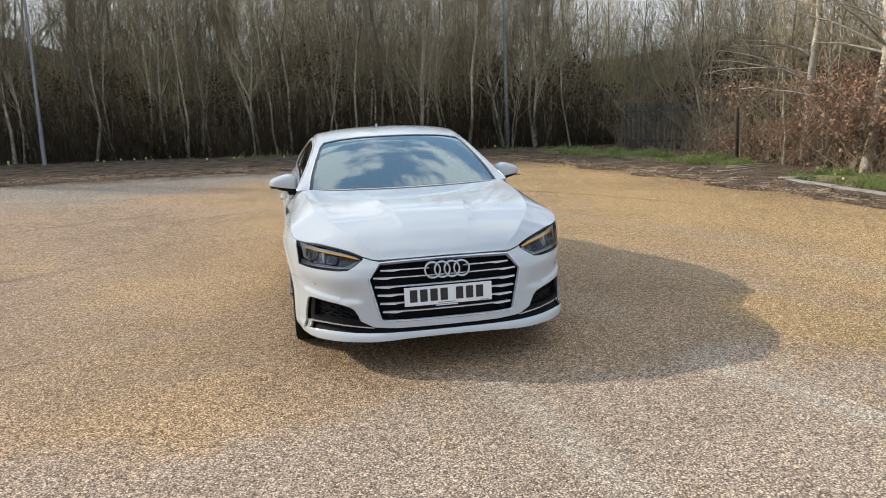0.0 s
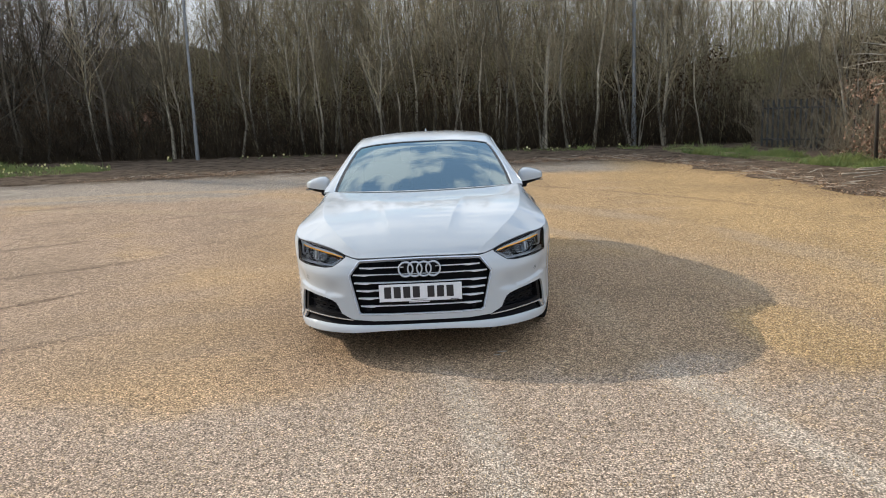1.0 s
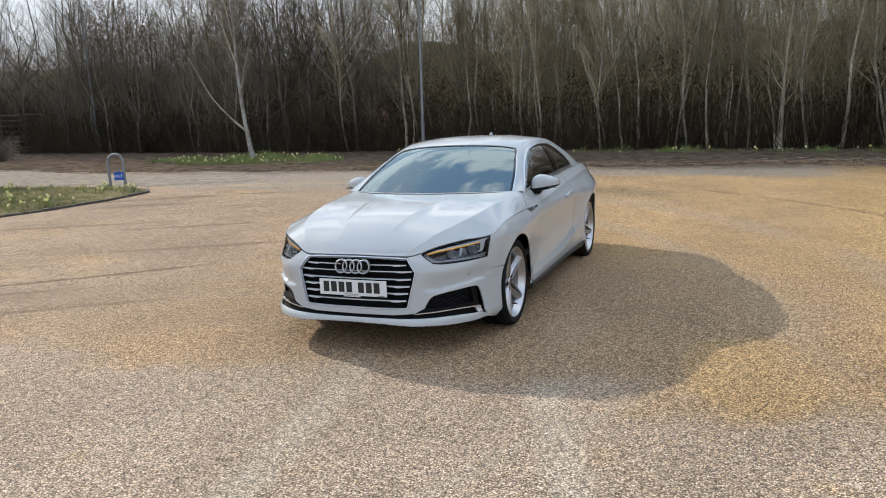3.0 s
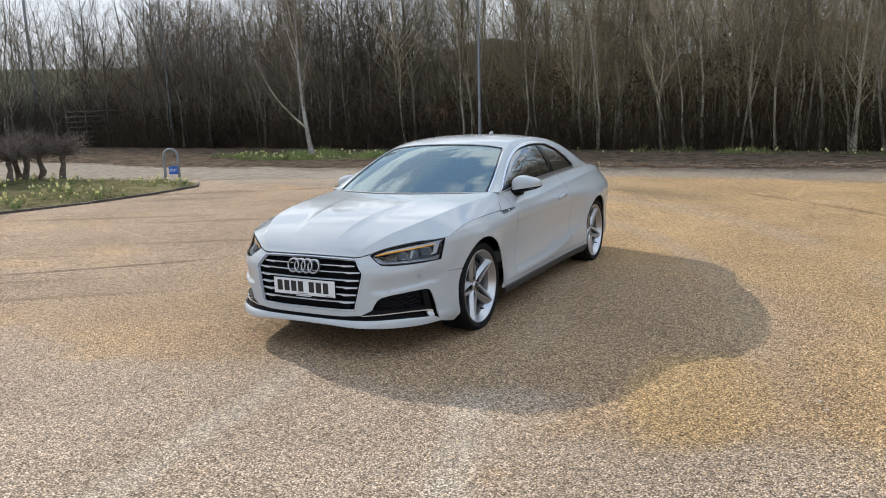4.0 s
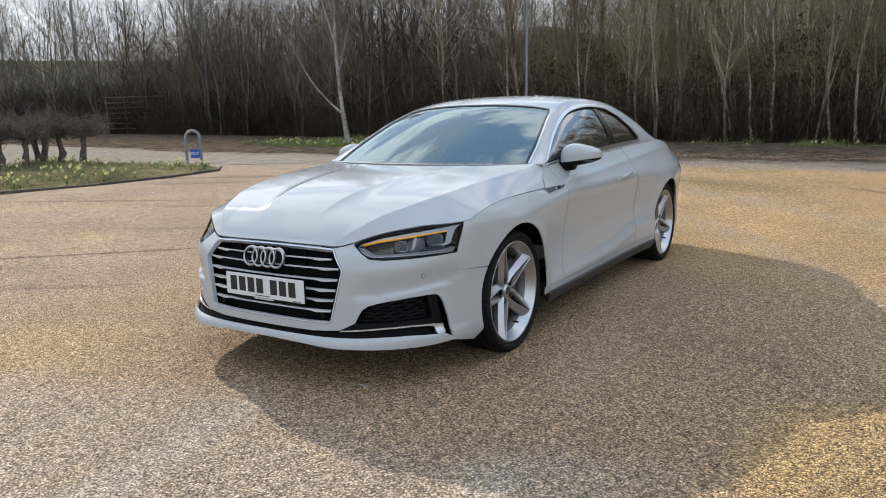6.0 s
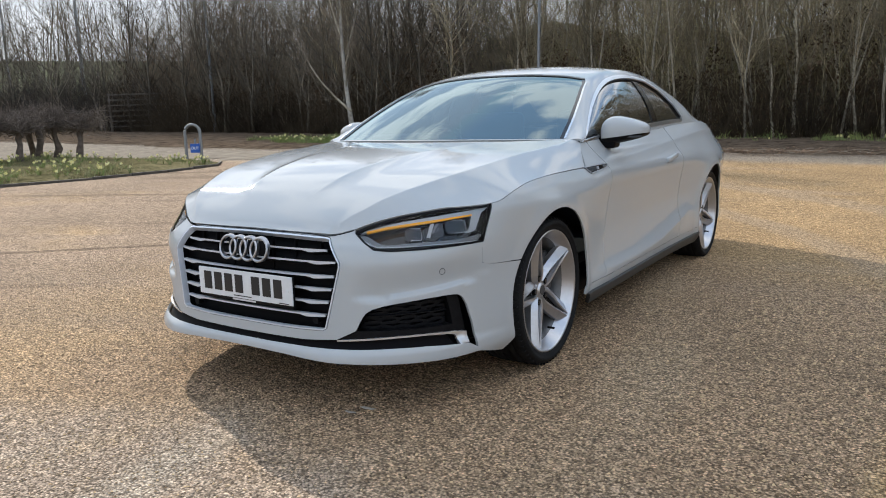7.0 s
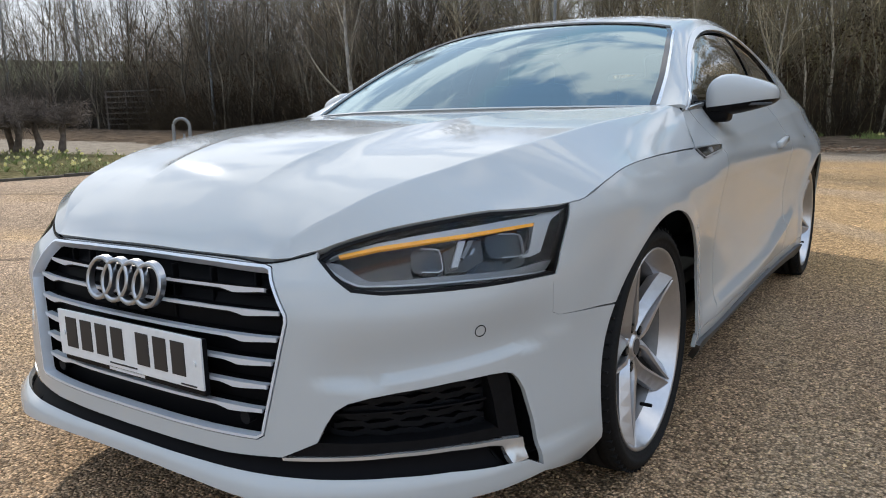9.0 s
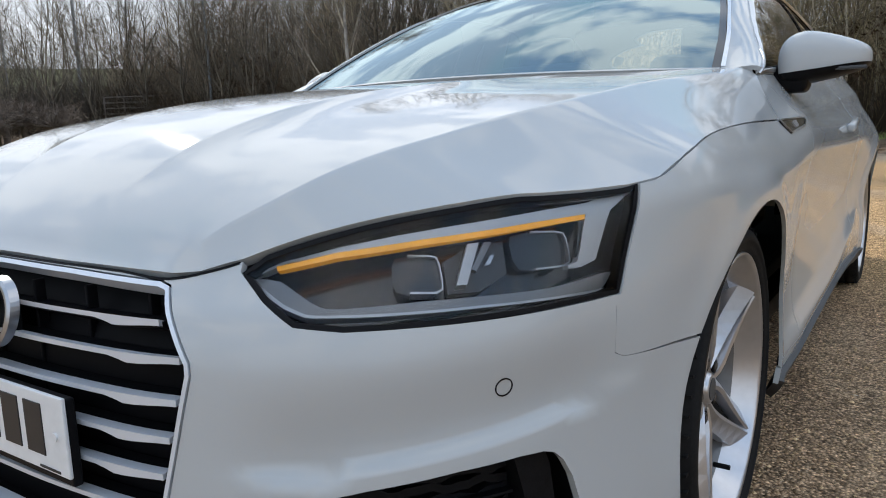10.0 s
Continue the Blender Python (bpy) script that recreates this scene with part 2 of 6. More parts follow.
    rut.inputs["Rotation"].default_value, rut.inputs["Scale"].default_value = (0, 0, radians(35)), (1 / 0.22, 1 / 3.4, 1.0)
    k.new(tc.outputs["Object"], rut.inputs["Vector"])
    streak = n.new("ShaderNodeTexNoise")
    streak.inputs["Scale"].default_value, streak.inputs["Detail"].default_value = 0.9, 5
    k.new(rut.outputs[0], streak.inputs["Vector"])
    damp = maths("MULTIPLY", band(streak.outputs["Fac"], 0.565, 0.70), band(maths("MULTIPLY", x, -1.0), 0.5, 3.5))
    stone = blend(maths("MULTIPLY", damp, 0.52), stone, blend(hue.outputs[0], (0.06, 0.036, 0.022), (0.30, 0.19, 0.12)))
    # the way out, worn pale towards the road
    lane = maths("ADD", maths("SUBTRACT", y, maths("MULTIPLY", band(x, -4.8, -0.8), 3.3)), maths("MULTIPLY", wave, 0.5))
    lane = maths("MULTIPLY", band(lane, 8.1, 9.3), band(x, 5.0, 3.6))
    stone = blend(maths("MULTIPLY", lane, 0.85), stone, blend(hue.outputs[0], (0.18, 0.147, 0.113), (0.62, 0.53, 0.43)))
    # dirt washed out from under the trees
    dirt = band(maths("ADD", maths("ADD", y, maths("MULTIPLY", x, -0.17)), maths("MULTIPLY", wave, 0.55)), 12.7, 14.2)
    stone = blend(maths("MULTIPLY", dirt, band(noise_at(1.7, 6, 0.7), 0.32, 0.58)), stone, blend(hue.outputs[0], (0.05, 0.036, 0.024), (0.30, 0.22, 0.15)))
    # compacted wheel arcs sweeping round the turning place, and one dark damp arc
    def arc(cx, cy, radius, wide, rag):
        ax, ay = maths("SUBTRACT", x, cx), maths("SUBTRACT", y, cy)
        rr = maths("SQRT", maths("ADD", maths("MULTIPLY", ax, ax), maths("MULTIPLY", ay, ay)))
        off = maths("ABSOLUTE", maths("ADD", maths("SUBTRACT", rr, radius), maths("MULTIPLY", wave, rag)))
        return band(off, wide, wide * 0.35)
    swept = maths("MAXIMUM", maths("MAXIMUM", arc(-6.7, -0.34, 9.62, 0.24, 0.10), arc(-4.93, 1.06, 8.88, 0.34, 0.14)), arc(-6.7, -0.34, 8.1, 0.22, 0.16))
    swept = maths("MULTIPLY", maths("MULTIPLY", swept, band(y, -0.8, 1.2)), band(noise_at(0.8, 5), 0.30, 0.55))
    stone = blend(maths("MULTIPLY", swept, 0.75), stone, blend(hue.outputs[0], (0.30, 0.205, 0.122), (0.76, 0.555, 0.36)))
    wet = maths("MULTIPLY", arc(-4.93, 1.06, 10.9, 0.13, 0.06), maths("MULTIPLY", maths("MULTIPLY", band(x, 1.2, 2.2), band(y, 4.5, 6.5)), band(noise_at(1.3, 4), 0.36, 0.52)))
    rutx = maths("ADD", maths("ABSOLUTE", maths("ADD", maths("SUBTRACT", y, x), -5.68)), maths("MULTIPLY", maths("SUBTRACT", noise_at(5, 3), 0.5), 0.16))
    rutx = maths("MULTIPLY", band(rutx, 0.11, 0.03), maths("MULTIPLY", band(x, -6.2, -4.6), band(x, -3.1, -3.6)))
    stone = blend(maths("MAXIMUM", maths("MULTIPLY", wet, 0.4), maths("MULTIPLY", rutx, 0.75)), stone, blend(hue.outputs[0], (0.07, 0.042, 0.026), (0.30, 0.19, 0.12)))
    # pasture on the far hill
    field = band(maths("MULTIPLY", x, -1.0), 28.0, 36.0)
    stone = blend(field, stone, blend(noise_at(0.3, 5), (0.14, 0.15, 0.085), (0.27, 0.275, 0.17)))
    bank = maths("MULTIPLY", band(y, 19.0, 20.5), maths("SUBTRACT", 1.0, field))
    stone = blend(bank, stone, blend(noise_at(5, 6), (0.03, 0.021, 0.013), (0.10, 0.07, 0.042)))
    side = band(x, 9.3, 10.5)
    stone = blend(side, stone, blend(noise_at(5, 6), (0.025, 0.018, 0.011), (0.085, 0.058, 0.036)))
    # clumps of lighter and darker chips
    clump = maths("ADD", maths("MULTIPLY", noise_at(24, 2), 1.0), maths("MULTIPLY", noise_at(90, 2), 1.9))
    tone = n.new("ShaderNodeHueSaturation")
    k.new(maths("MAXIMUM", maths("SUBTRACT", maths("MULTIPLY", clump, 1.25), 0.95), 0.25), tone.inputs["Value"])
    k.new(stone, tone.inputs["Color"])
    stone = tone.outputs[0]
    # shade between the chips, painted in as dark gaps
    gap_shade = maths("MULTIPLY", band(cell.outputs["Distance"], 0.42, 0.75), 0.6)
    stone = blend(gap_shade, stone, (0.05, 0.036, 0.024))
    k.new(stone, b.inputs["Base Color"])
    k.new(maths("MULTIPLY", maths("SUBTRACT", 1.0, field), 0.15), b.inputs["Specular IOR Level"])
    bump = n.new("ShaderNodeBump")
    bump.inputs["Strength"].default_value, bump.inputs["Distance"].default_value = 1.0, 0.009
    h = maths("ADD", maths("MULTIPLY", cell.outputs["Distance"], -1.0), maths("MULTIPLY", noise_at(30), 0.6))
    k.new(h, bump.inputs["Height"]), k.new(bump.outputs[0], b.inputs["Normal"])
    return m


GRAVEL = ground_material()
LITTER = material("leaf_litter", (0.030, 0.021, 0.014), 0.95, scale=26, bump=0.9, spec=0.0, alt=(0.19, 0.14, 0.10))
TARMAC = material("road_tarmac", (0.17, 0.142, 0.112), 0.95, scale=40, bump=0.4, spec=0.0, alt=(0.36, 0.305, 0.24))
SOIL = material("verge_soil", (0.04, 0.037, 0.016), 0.95, scale=14, bump=0.9, spec=0.0, alt=(0.22, 0.185, 0.10))
OLD_TIMBER = material("old_timber", (0.05, 0.042, 0.035), 0.85, scale=25, bump=0.3, alt=(0.14, 0.118, 0.098))
EDGING = material("edging_timber", (0.035, 0.03, 0.024), 0.85, scale=25, bump=0.4, alt=(0.12, 0.10, 0.08))
FAR_TWIG = material("far_twigs", (0.07, 0.058, 0.034), 0.9, scale=3, spec=0.1, alt=(0.42, 0.357, 0.21))
HORNBEAM_LEAF = material("hornbeam_leaf", (0.06, 0.042, 0.029), 0.85, scale=2.2, spec=0.1, alt=(0.33, 0.23, 0.15))
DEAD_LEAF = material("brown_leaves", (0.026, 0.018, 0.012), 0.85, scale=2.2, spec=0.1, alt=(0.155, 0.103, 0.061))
SUNLIT_BUDS = material("olive_buds", (0.20, 0.185, 0.070), 0.8, scale=2.5, spec=0.1, alt=(0.56, 0.51, 0.23))
LITTER_BITS = material("litter_bits", (0.07, 0.041, 0.025), 0.85, scale=14, spec=0.1, alt=(0.44, 0.29, 0.185))
STICK = material("dead_sticks", (0.20, 0.155, 0.11), 0.85, scale=6, spec=0.1, alt=(0.52, 0.43, 0.33))
SCRUB = material("scrub_twigs", (0.15, 0.118, 0.075), 0.9, scale=3, spec=0.1, alt=(0.46, 0.38, 0.26))
# darker copy of the bark: backlighting put into the colour
BACKLIT_BARK = bark_like("backlit_bark", (0.07, 0.058, 0.043), (0.26, 0.217, 0.16))
HEDGE = material("hedge_twigs", (0.05, 0.038, 0.03), 0.85, scale=10, alt=(0.20, 0.155, 0.125))
SLAT_SILVER = material("grille_silver", (0.60, 0.635, 0.69), 0.33, metal=0.3)
EMBLEM = material("emblem_chrome", (0.40, 0.40, 0.415), 0.28, metal=1.0)
LENS_RIM = material("lens_rim", (0.42, 0.43, 0.45), 0.25, metal=0.6)
MESH_BLACK = material("mesh_black", (0.004, 0.004, 0.005), 0.55, spec=0.07)
BEZEL = material("lamp_bezel", (0.17, 0.172, 0.178), 0.34, metal=0.4)
MESH_SLAT = material("mesh_slat", (0.005, 0.0055, 0.007), 0.45, spec=0.12)
TRIM_CHROME = material("trim_chrome", (0.58, 0.59, 0.60), 0.24, metal=0.7)
LENS_DARK = material("lens_dark", (0.018, 0.019, 0.022), 0.15, spec=0.5)

# ---- building helpers ----
def mesh_object(name, verts, faces, mat, parent=None, label="", smooth=True, normals=None):
    me = bpy.data.meshes.new(name)
    me.from_pydata([tuple(map(float, v)) for v in verts], [], [tuple(map(int, f)) for f in faces])
    me.materials.append(mat)
    me.update()
    if smooth:
        me.polygons.foreach_set("use_smooth", [True] * len(me.polygons))
    if normals is not None:
        me.normals_split_custom_set_from_vertices([tuple(map(float, v)) for v in normals])
    ob = new(name, me)
    if parent is not None:
        ob.parent = parent
    if label:
        tagged(ob, label)
    return ob


def part(name, bm, mat, parent=None, label="", smooth=False):
    """Links a bmesh as one mesh object under a thing or a part."""
    me = bpy.data.meshes.new(name)
    bm.to_mesh(me)
    bm.free()
    me.materials.append(mat)
    if smooth:
        me.polygons.foreach_set("use_smooth", [True] * len(me.polygons))
    ob = new(name, me)
    if parent is not None:
        ob.parent = parent
    if label:
        tagged(ob, label)
    return ob


class Heap:
    """Gathers tubes and leaves for one mesh."""
    def __init__(self):
        self.v, self.f, self.n = [], [], 0

    def tube(self, pts, radii, sides=4, cap=False):
        pts = np.asarray(pts, float)
        d = np.gradient(pts, axis=0)
        d /= np.linalg.norm(d, axis=1, keepdims=True) + 1e-9
        ref = np.where(np.abs(d[:, 2:3]) > 0.9, (1.0, 0, 0), (0, 0, 1.0))
        a = np.cross(d, ref)
        a /= np.linalg.norm(a, axis=1, keepdims=True) + 1e-9
        b = np.cross(d, a)
        w = np.arange(sides) * 2 * np.pi / sides
        ring = pts[:, None] + np.asarray(radii, float)[:, None, None] * (a[:, None] * np.cos(w)[None, :, None] + b[:, None] * np.sin(w)[None, :, None])
        self.v.append(ring.reshape(-1, 3))
        for i in range(len(pts) - 1):
            o = self.n + i * sides
            for j in range(sides):
                j2 = (j + 1) % sides
                self.f.append((o + j, o + sides + j, o + sides + j2, o + j2))
        if cap:
            self.f.append(tuple(self.n + j for j in range(sides)))
            self.f.append(tuple(self.n + (len(pts) - 1) * sides + j for j in reversed(range(sides))))
        self.n += len(pts) * sides
        return self

    def many(self, P, R, sides=3):
        """Many tubes at once: P (n, k, 3) places, R (n, k) radii."""
        P, R = np.asarray(P, float), np.asarray(R, float)
        n, k, _ = P.shape
        d = np.gradient(P, axis=1)
        d /= np.linalg.norm(d, axis=2, keepdims=True) + 1e-9
        ref = np.where(np.abs(d[..., 2:3]) > 0.9, (1.0, 0, 0), (0, 0, 1.0))
        a = np.cross(d, ref)
        a /= np.linalg.norm(a, axis=2, keepdims=True) + 1e-9
        b = np.cross(d, a)
        w = np.arange(sides) * 2 * np.pi / sides
        ring = P[:, :, None] + R[:, :, None, None] * (a[:, :, None] * np.cos(w)[:, None] + b[:, :, None] * np.sin(w)[:, None])
        self.v.append(ring.reshape(-1, 3))
        base = self.n + (np.arange(n)[:, None, None] * k + np.arange(k - 1)[None, :, None]) * sides
        j, j2 = np.arange(sides)[None, None], (np.arange(sides)[None, None] + 1) % sides
        self.f += np.stack([base + j, base + sides + j, base + sides + j2, base + j2], -1).reshape(-1, 4).tolist()
        self.n += n * k * sides
        return self

    def poly(self, pts, faces):
        self.v.append(np.asarray(pts, float))
        self.f += [tuple(self.n + i for i in f) for f in faces]
        self.n += len(pts)
        return self

    def make(self, name, mat, parent=None, label="", smooth=True):
        return mesh_object(name, np.concatenate(self.v), self.f, mat, parent, label, smooth)


def empty(name, label, category, group="", m=None):
    ob = new(name)
    ob.empty_display_size = 0.1
    if m is not None:
        ob.matrix_basis = m
    return tagged(ob, label, category, group)


# ---- ground: level by the car, gently rising away from it, banked behind the trees ----
def step01(a, b, v):
    t = np.clip((np.asarray(v, float) - a) / (b - a), 0, 1)
    return t * t * (3 - 2 * t)


def ground_z(x, y):
    x, y = np.asarray(x, float), np.asarray(y, float)
    r = np.hypot(x - 0.5, y - 1.0)
    z = step01(3.5, 10, r) * (-0.018 * np.clip(x, -40, 40) + 0.0113 * np.clip(y, -20, 40))
    z = z + (4.4 + .5 * np.sin(x * .31) + .35 * np.sin(x * .83 + 1)) * step01(20.0, 34, y) * step01(-32, -12, x) * (1 - .4 * step01(6, 16, x))
    z = z + 2.0 * step01(12.5, 28, x) * step01(-6, 4, y)
    z = z + 13 * step01(55, 170, np.hypot(x + 5, y)) * step01(24, 60, -x)
    return z


def make_ground():
    def axis(lo, hi, near_lo, near_hi, fine_step):
        a = list(np.arange(near_lo, near_hi, fine_step))
        up, s = near_hi, fine_step
        while up < hi:
            a.append(up)
            s *= 1.22
            up += s
        dn, s = near_lo, fine_step
        while dn > lo:
            s *= 1.22
            dn -= s
            a.append(dn)
        return np.array(sorted(a))
    xs, ys = axis(-900, 900, -30, 24, 0.6), axis(-900, 900, -8, 40, 0.6)
    X, Y = np.meshgrid(xs, ys, indexing="ij")
    Z = ground_z(X, Y)
    v = np.stack([X, Y, Z], -1).reshape(-1, 3)
    n = len(ys)
    f = [(i * n + j, (i + 1) * n + j, (i + 1) * n + j + 1, i * n + j + 1) for i in range(len(xs) - 1) for j in range(n - 1)]
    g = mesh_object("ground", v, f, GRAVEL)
    return tagged(g, "golden bound gravel car park with worn grey wheel tracks", "ground", kind="structure")


make_ground()
# ---- car surfaces: x to the car's left, y towards its tail, z up ----
def spline(knots, values):
    """A smooth curve through the values at the knots (cubic Hermite, monotone slopes)."""
    k, v = np.array(knots, float), np.array(values, float)
    h, d = np.diff(k), np.diff(v) / np.diff(k)
    m = np.zeros(len(k))
    m[0], m[-1] = d[0], d[-1]
    for i in range(1, len(k) - 1):
        if d[i - 1] * d[i] > 0:
            a, b = 2 * h[i] + h[i - 1], h[i] + 2 * h[i - 1]
            m[i] = (a + b) / (a / d[i - 1] + b / d[i])

    def at(x):
        x = np.clip(np.asarray(x, float), k[0], k[-1])
        i = np.clip(np.searchsorted(k, x) - 1, 0, len(h) - 1)
        t = (x - k[i]) / h[i]
        return (v[i] * (1 + 2 * t) * (1 - t) ** 2 + m[i] * h[i] * t * (1 - t) ** 2
                + v[i + 1] * t * t * (3 - 2 * t) + m[i + 1] * h[i] * t * t * (t - 1))
    return at


def soft(a, b, x):
    t = np.clip((np.asarray(x, float) - a) / (b - a), 0, 1)
    return t * t * (3 - 2 * t)


# plan outline of the lower body, from the middle of the nose to the middle of the tail
PLAN = [(0, -.047), (.2, -.043), (.4, -.020), (.5, .010), (.6, .058), (.7, .135), (.78, .230), (.84, .350), (.88, .470), (.905, .62),
        (.917, .85), (.920, 1.2), (.916, 1.6), (.912, 2.2), (.916, 2.8), (.930, 3.3), (.930, 3.75), (.890, 4.13), (.835, 4.36),
        (.74, 4.51), (.57, 4.60), (.3, 4.645), (0, 4.66)]
plan = np.array(PLAN)
chord = np.r_[0, np.cumsum(np.hypot(*np.diff(plan, axis=0).T))]


def catmull(knots, pts):
    """Cubic Hermite curve through points with central slopes."""
    k, p = np.array(knots, float), np.array(pts, float)
    m = np.gradient(p, k, axis=0)

    def at(x):
        x = np.clip(np.asarray(x, float), k[0], k[-1])
        i = np.clip(np.searchsorted(k, x) - 1, 0, len(k) - 2)
        h = (k[i + 1] - k[i])[..., None]
        t = ((x - k[i]) / (k[i + 1] - k[i]))[..., None]
        return (p[i] * (1 + 2 * t) * (1 - t) ** 2 + m[i] * h * t * (1 - t) ** 2 + p[i + 1] * t * t * (3 - 2 * t) + m[i + 1] * h * t * t * (t - 1))
    return at


plan_at = catmull(chord, plan)
fine = np.linspace(0, chord[-1], 4000)
fine_xy = plan_at(fine)
LENGTH = chord[-1]


def s_of_x(x):
    """Perimeter parameter of the nose at lateral place x."""
    k = np.searchsorted(fine_xy[:, 1], 0.7)
    return np.interp(x, fine_xy[:k, 0], fine[:k])


def s_of_y(y):
    """Perimeter parameter of the flank at y."""
    return np.interp(y, fine_xy[:, 1], fine)


INSET_FRONT = spline([.08, .14, .18, .210, .245, .272, .31, .45, .555, .62, .66, .70, .76, .85, 1.0], [.05, .0, -.036, -.042, -.038, -.010, -.008, 0, .006, .028, .060, .090, .135, .22, .35])
INSET_SIDE = spline([.10, .16, .22, .30, .42, .56, .66, .72, .77, .82, .87, .92, .97, 1.05], [.10, .055, .028, .022, .024, .014, .003, 0, .014, .045, .080, .112, .142, .19])
INSET_DOOR = spline([.10, .16, .22, .27, .34, .46, .60, .70, .75, .79, .83, .87, .92, .97, 1.05], [.10, .06, .022, .012, .030, .036, .026, .012, .004, .010, .042, .075, .110, .140, .19])


LOWER = spline([1.2, 2.0, 2.4, 2.7, 3.0, 3.3], [.306, .298, .313, .352, .405, .47])
SHOULDER = spline([1.2, 1.6, 2.0, 2.5, 3.2, 3.7, 4.4], [.836, .846, .856, .876, .912, .934, .925])


def belt(s, z):
    """The lower body's skin: perimeter s (negative on the right flank) and height z."""
    s, z = np.asarray(s, float), np.asarray(z, float)
    a = np.abs(s)
    p = plan_at(a)
    d = plan_at(np.minimum(a + .01, LENGTH)) - plan_at(np.maximum(a - .01, 0))
    d = d / np.linalg.norm(d, axis=-1, keepdims=True)
    n = np.stack([d[..., 1], -d[..., 0]], -1)
    y = p[..., 1]
    front = 1 - soft(-.05, .62, y)
    door = soft(1.15, 1.6, y) * (1 - soft(3.0, 3.5, y))
    inset = front * INSET_FRONT(z) + (1 - front) * ((1 - door) * INSET_SIDE(z) + door * INSET_DOOR(z - .11 * soft(1.35, 3.2, y) * np.exp(-((z - .43) / .13) ** 2)))
    # flared arches
    for wy in (WHEEL_Y):
        r = np.hypot(y - wy, z - .33)
        inset = inset - .012 * np.exp(-((r - .36) / .05) ** 2) * (z < .75) * soft(.3, .7, y)
    # ledge over the side intakes
    z0 = .405 + .115 * (a - .5)
    inset = inset + .019 * soft(z0 + .014, z0 + .032, z) * (1 - soft(z0 + .03, z0 + .15, z)) * soft(.46, .60, a) * (1 - soft(.92, 1.1, a))
    # shoulder line from the wing vent to the tail
    u = np.sqrt((z - SHOULDER(y)) ** 2 + .006 ** 2)
    inset = inset - .020 * np.exp(-u / .045) * soft(1.3, 1.6, y) * (1 - soft(4.0, 4.35, y))
    # lower crease of the door, rising towards the rear arch
    u = np.sqrt((z - LOWER(y)) ** 2 + .005 ** 2)
    inset = inset - .013 * np.exp(-u / .038) * soft(1.3, 1.6, y) * (1 - soft(2.85, 3.2, y))
    # keel of the front lip
    inset = inset - .016 * np.clip(1 - np.abs(a - .43) / .30, 0, 1) * (1 - soft(.235, .262, z))
    q = p - n * inset[..., None]
    return np.stack([np.sign(np.where(s == 0, 1, s)) * q[..., 0], q[..., 1], z + 0 * q[..., 0]], -1)


WHEEL_Y = (0.893, 3.652)

# upper edge of the lower body: bonnet gap, then the waist line, then the boot
TOP_FRONT = spline([0, .3, .385, .47, .56, .66, .76, .80], [.668, .665, .660, .674, .702, .726, .744, .751])
TOP_SIDE = spline([.30, .46, .56, .68, .8, 1.0, 1.2, 1.29, 1.43, 1.6, 2.0, 2.6, 3.2, 3.7, 4.1, 4.5], [.748, .7575, .788, .811, .820, .826, .827, .826, .940, .946, .954, .966, .986, .994, .970, .938])


def top(s):
    """Height of the lower body's upper edge along the perimeter."""
    a = np.abs(np.asarray(s, float))
    p = plan_at(a)
    w = soft(.2, .5, p[..., 1]) * (p[..., 1] < 9)
    return (1 - w) * TOP_FRONT(p[..., 0]) + w * TOP_SIDE(p[..., 1])


edge_s = np.linspace(0, s_of_y(1.44), 400)
edge = belt(edge_s, top(edge_s))          # the bonnet's rim
CREST = spline([-.1, .02, .06, .12, .2, .3, .45, .6, .75, .9, 1.05, 1.2, 1.5], [.60, .672, .713, .760, .808, .849, .887, .910, .926, .939, .949, .960, .99])
FOLD = spline([-.1, .03, .15, .3, .45, .6, .75, .9, 1.05, 1.4], [.330, .368, .486, .573, .642, .686, .711, .728, .744, .765])
INNER = spline([-.1, .05, .2, .45, .6, .9, 1.2], [.14, .158, .194, .232, .256, .312, .38])


def bonnet(x, y):
    """Bonnet skin as a height over the plan."""
    x, y = np.asarray(x, float), np.asarray(y, float)
    a = np.abs(x)
    yc = y - .10 * np.clip(a / .4, 0, 1) ** 2 * (1 - soft(0, .5, y)) * .25
    fold = FOLD(y)
    ex = np.interp(y, edge[:, 1], edge[:, 0])
    ez = np.interp(y, edge[:, 1], edge[:, 2])
    crown = CREST(yc) - .021 * np.clip(a / fold, 0, 1) ** 2 * soft(.05, .4, y)
    ridge = -.014 * (1 - (1 - np.clip((a - INNER(y)) / .14, 0, 1)) ** 3) * soft(.08, .35, y) * (1 - .85 * soft(.45, 1.05, y))
    inner = crown + ridge
    at_fold = CREST(y - .025 * (1 - soft(0, .5, y))) - .021 * soft(.05, .4, y) - .014 * soft(.08, .35, y) * (1 - .85 * soft(.45, 1.05, y))
    t = np.clip((a - fold) / np.maximum(ex - fold, 1e-3), 0, 1.2)
    back = soft(.5, 1.15, y)
    outer = at_fold + (ez - at_fold) * ((1 - back) * (1.08 * t - .08 * t * t) + back * (.66 * t + .34 * t ** 2.3))
    return np.stack([x, y, np.where(a < fold, inner, np.where(ex > fold + .004, outer, inner))], -1)


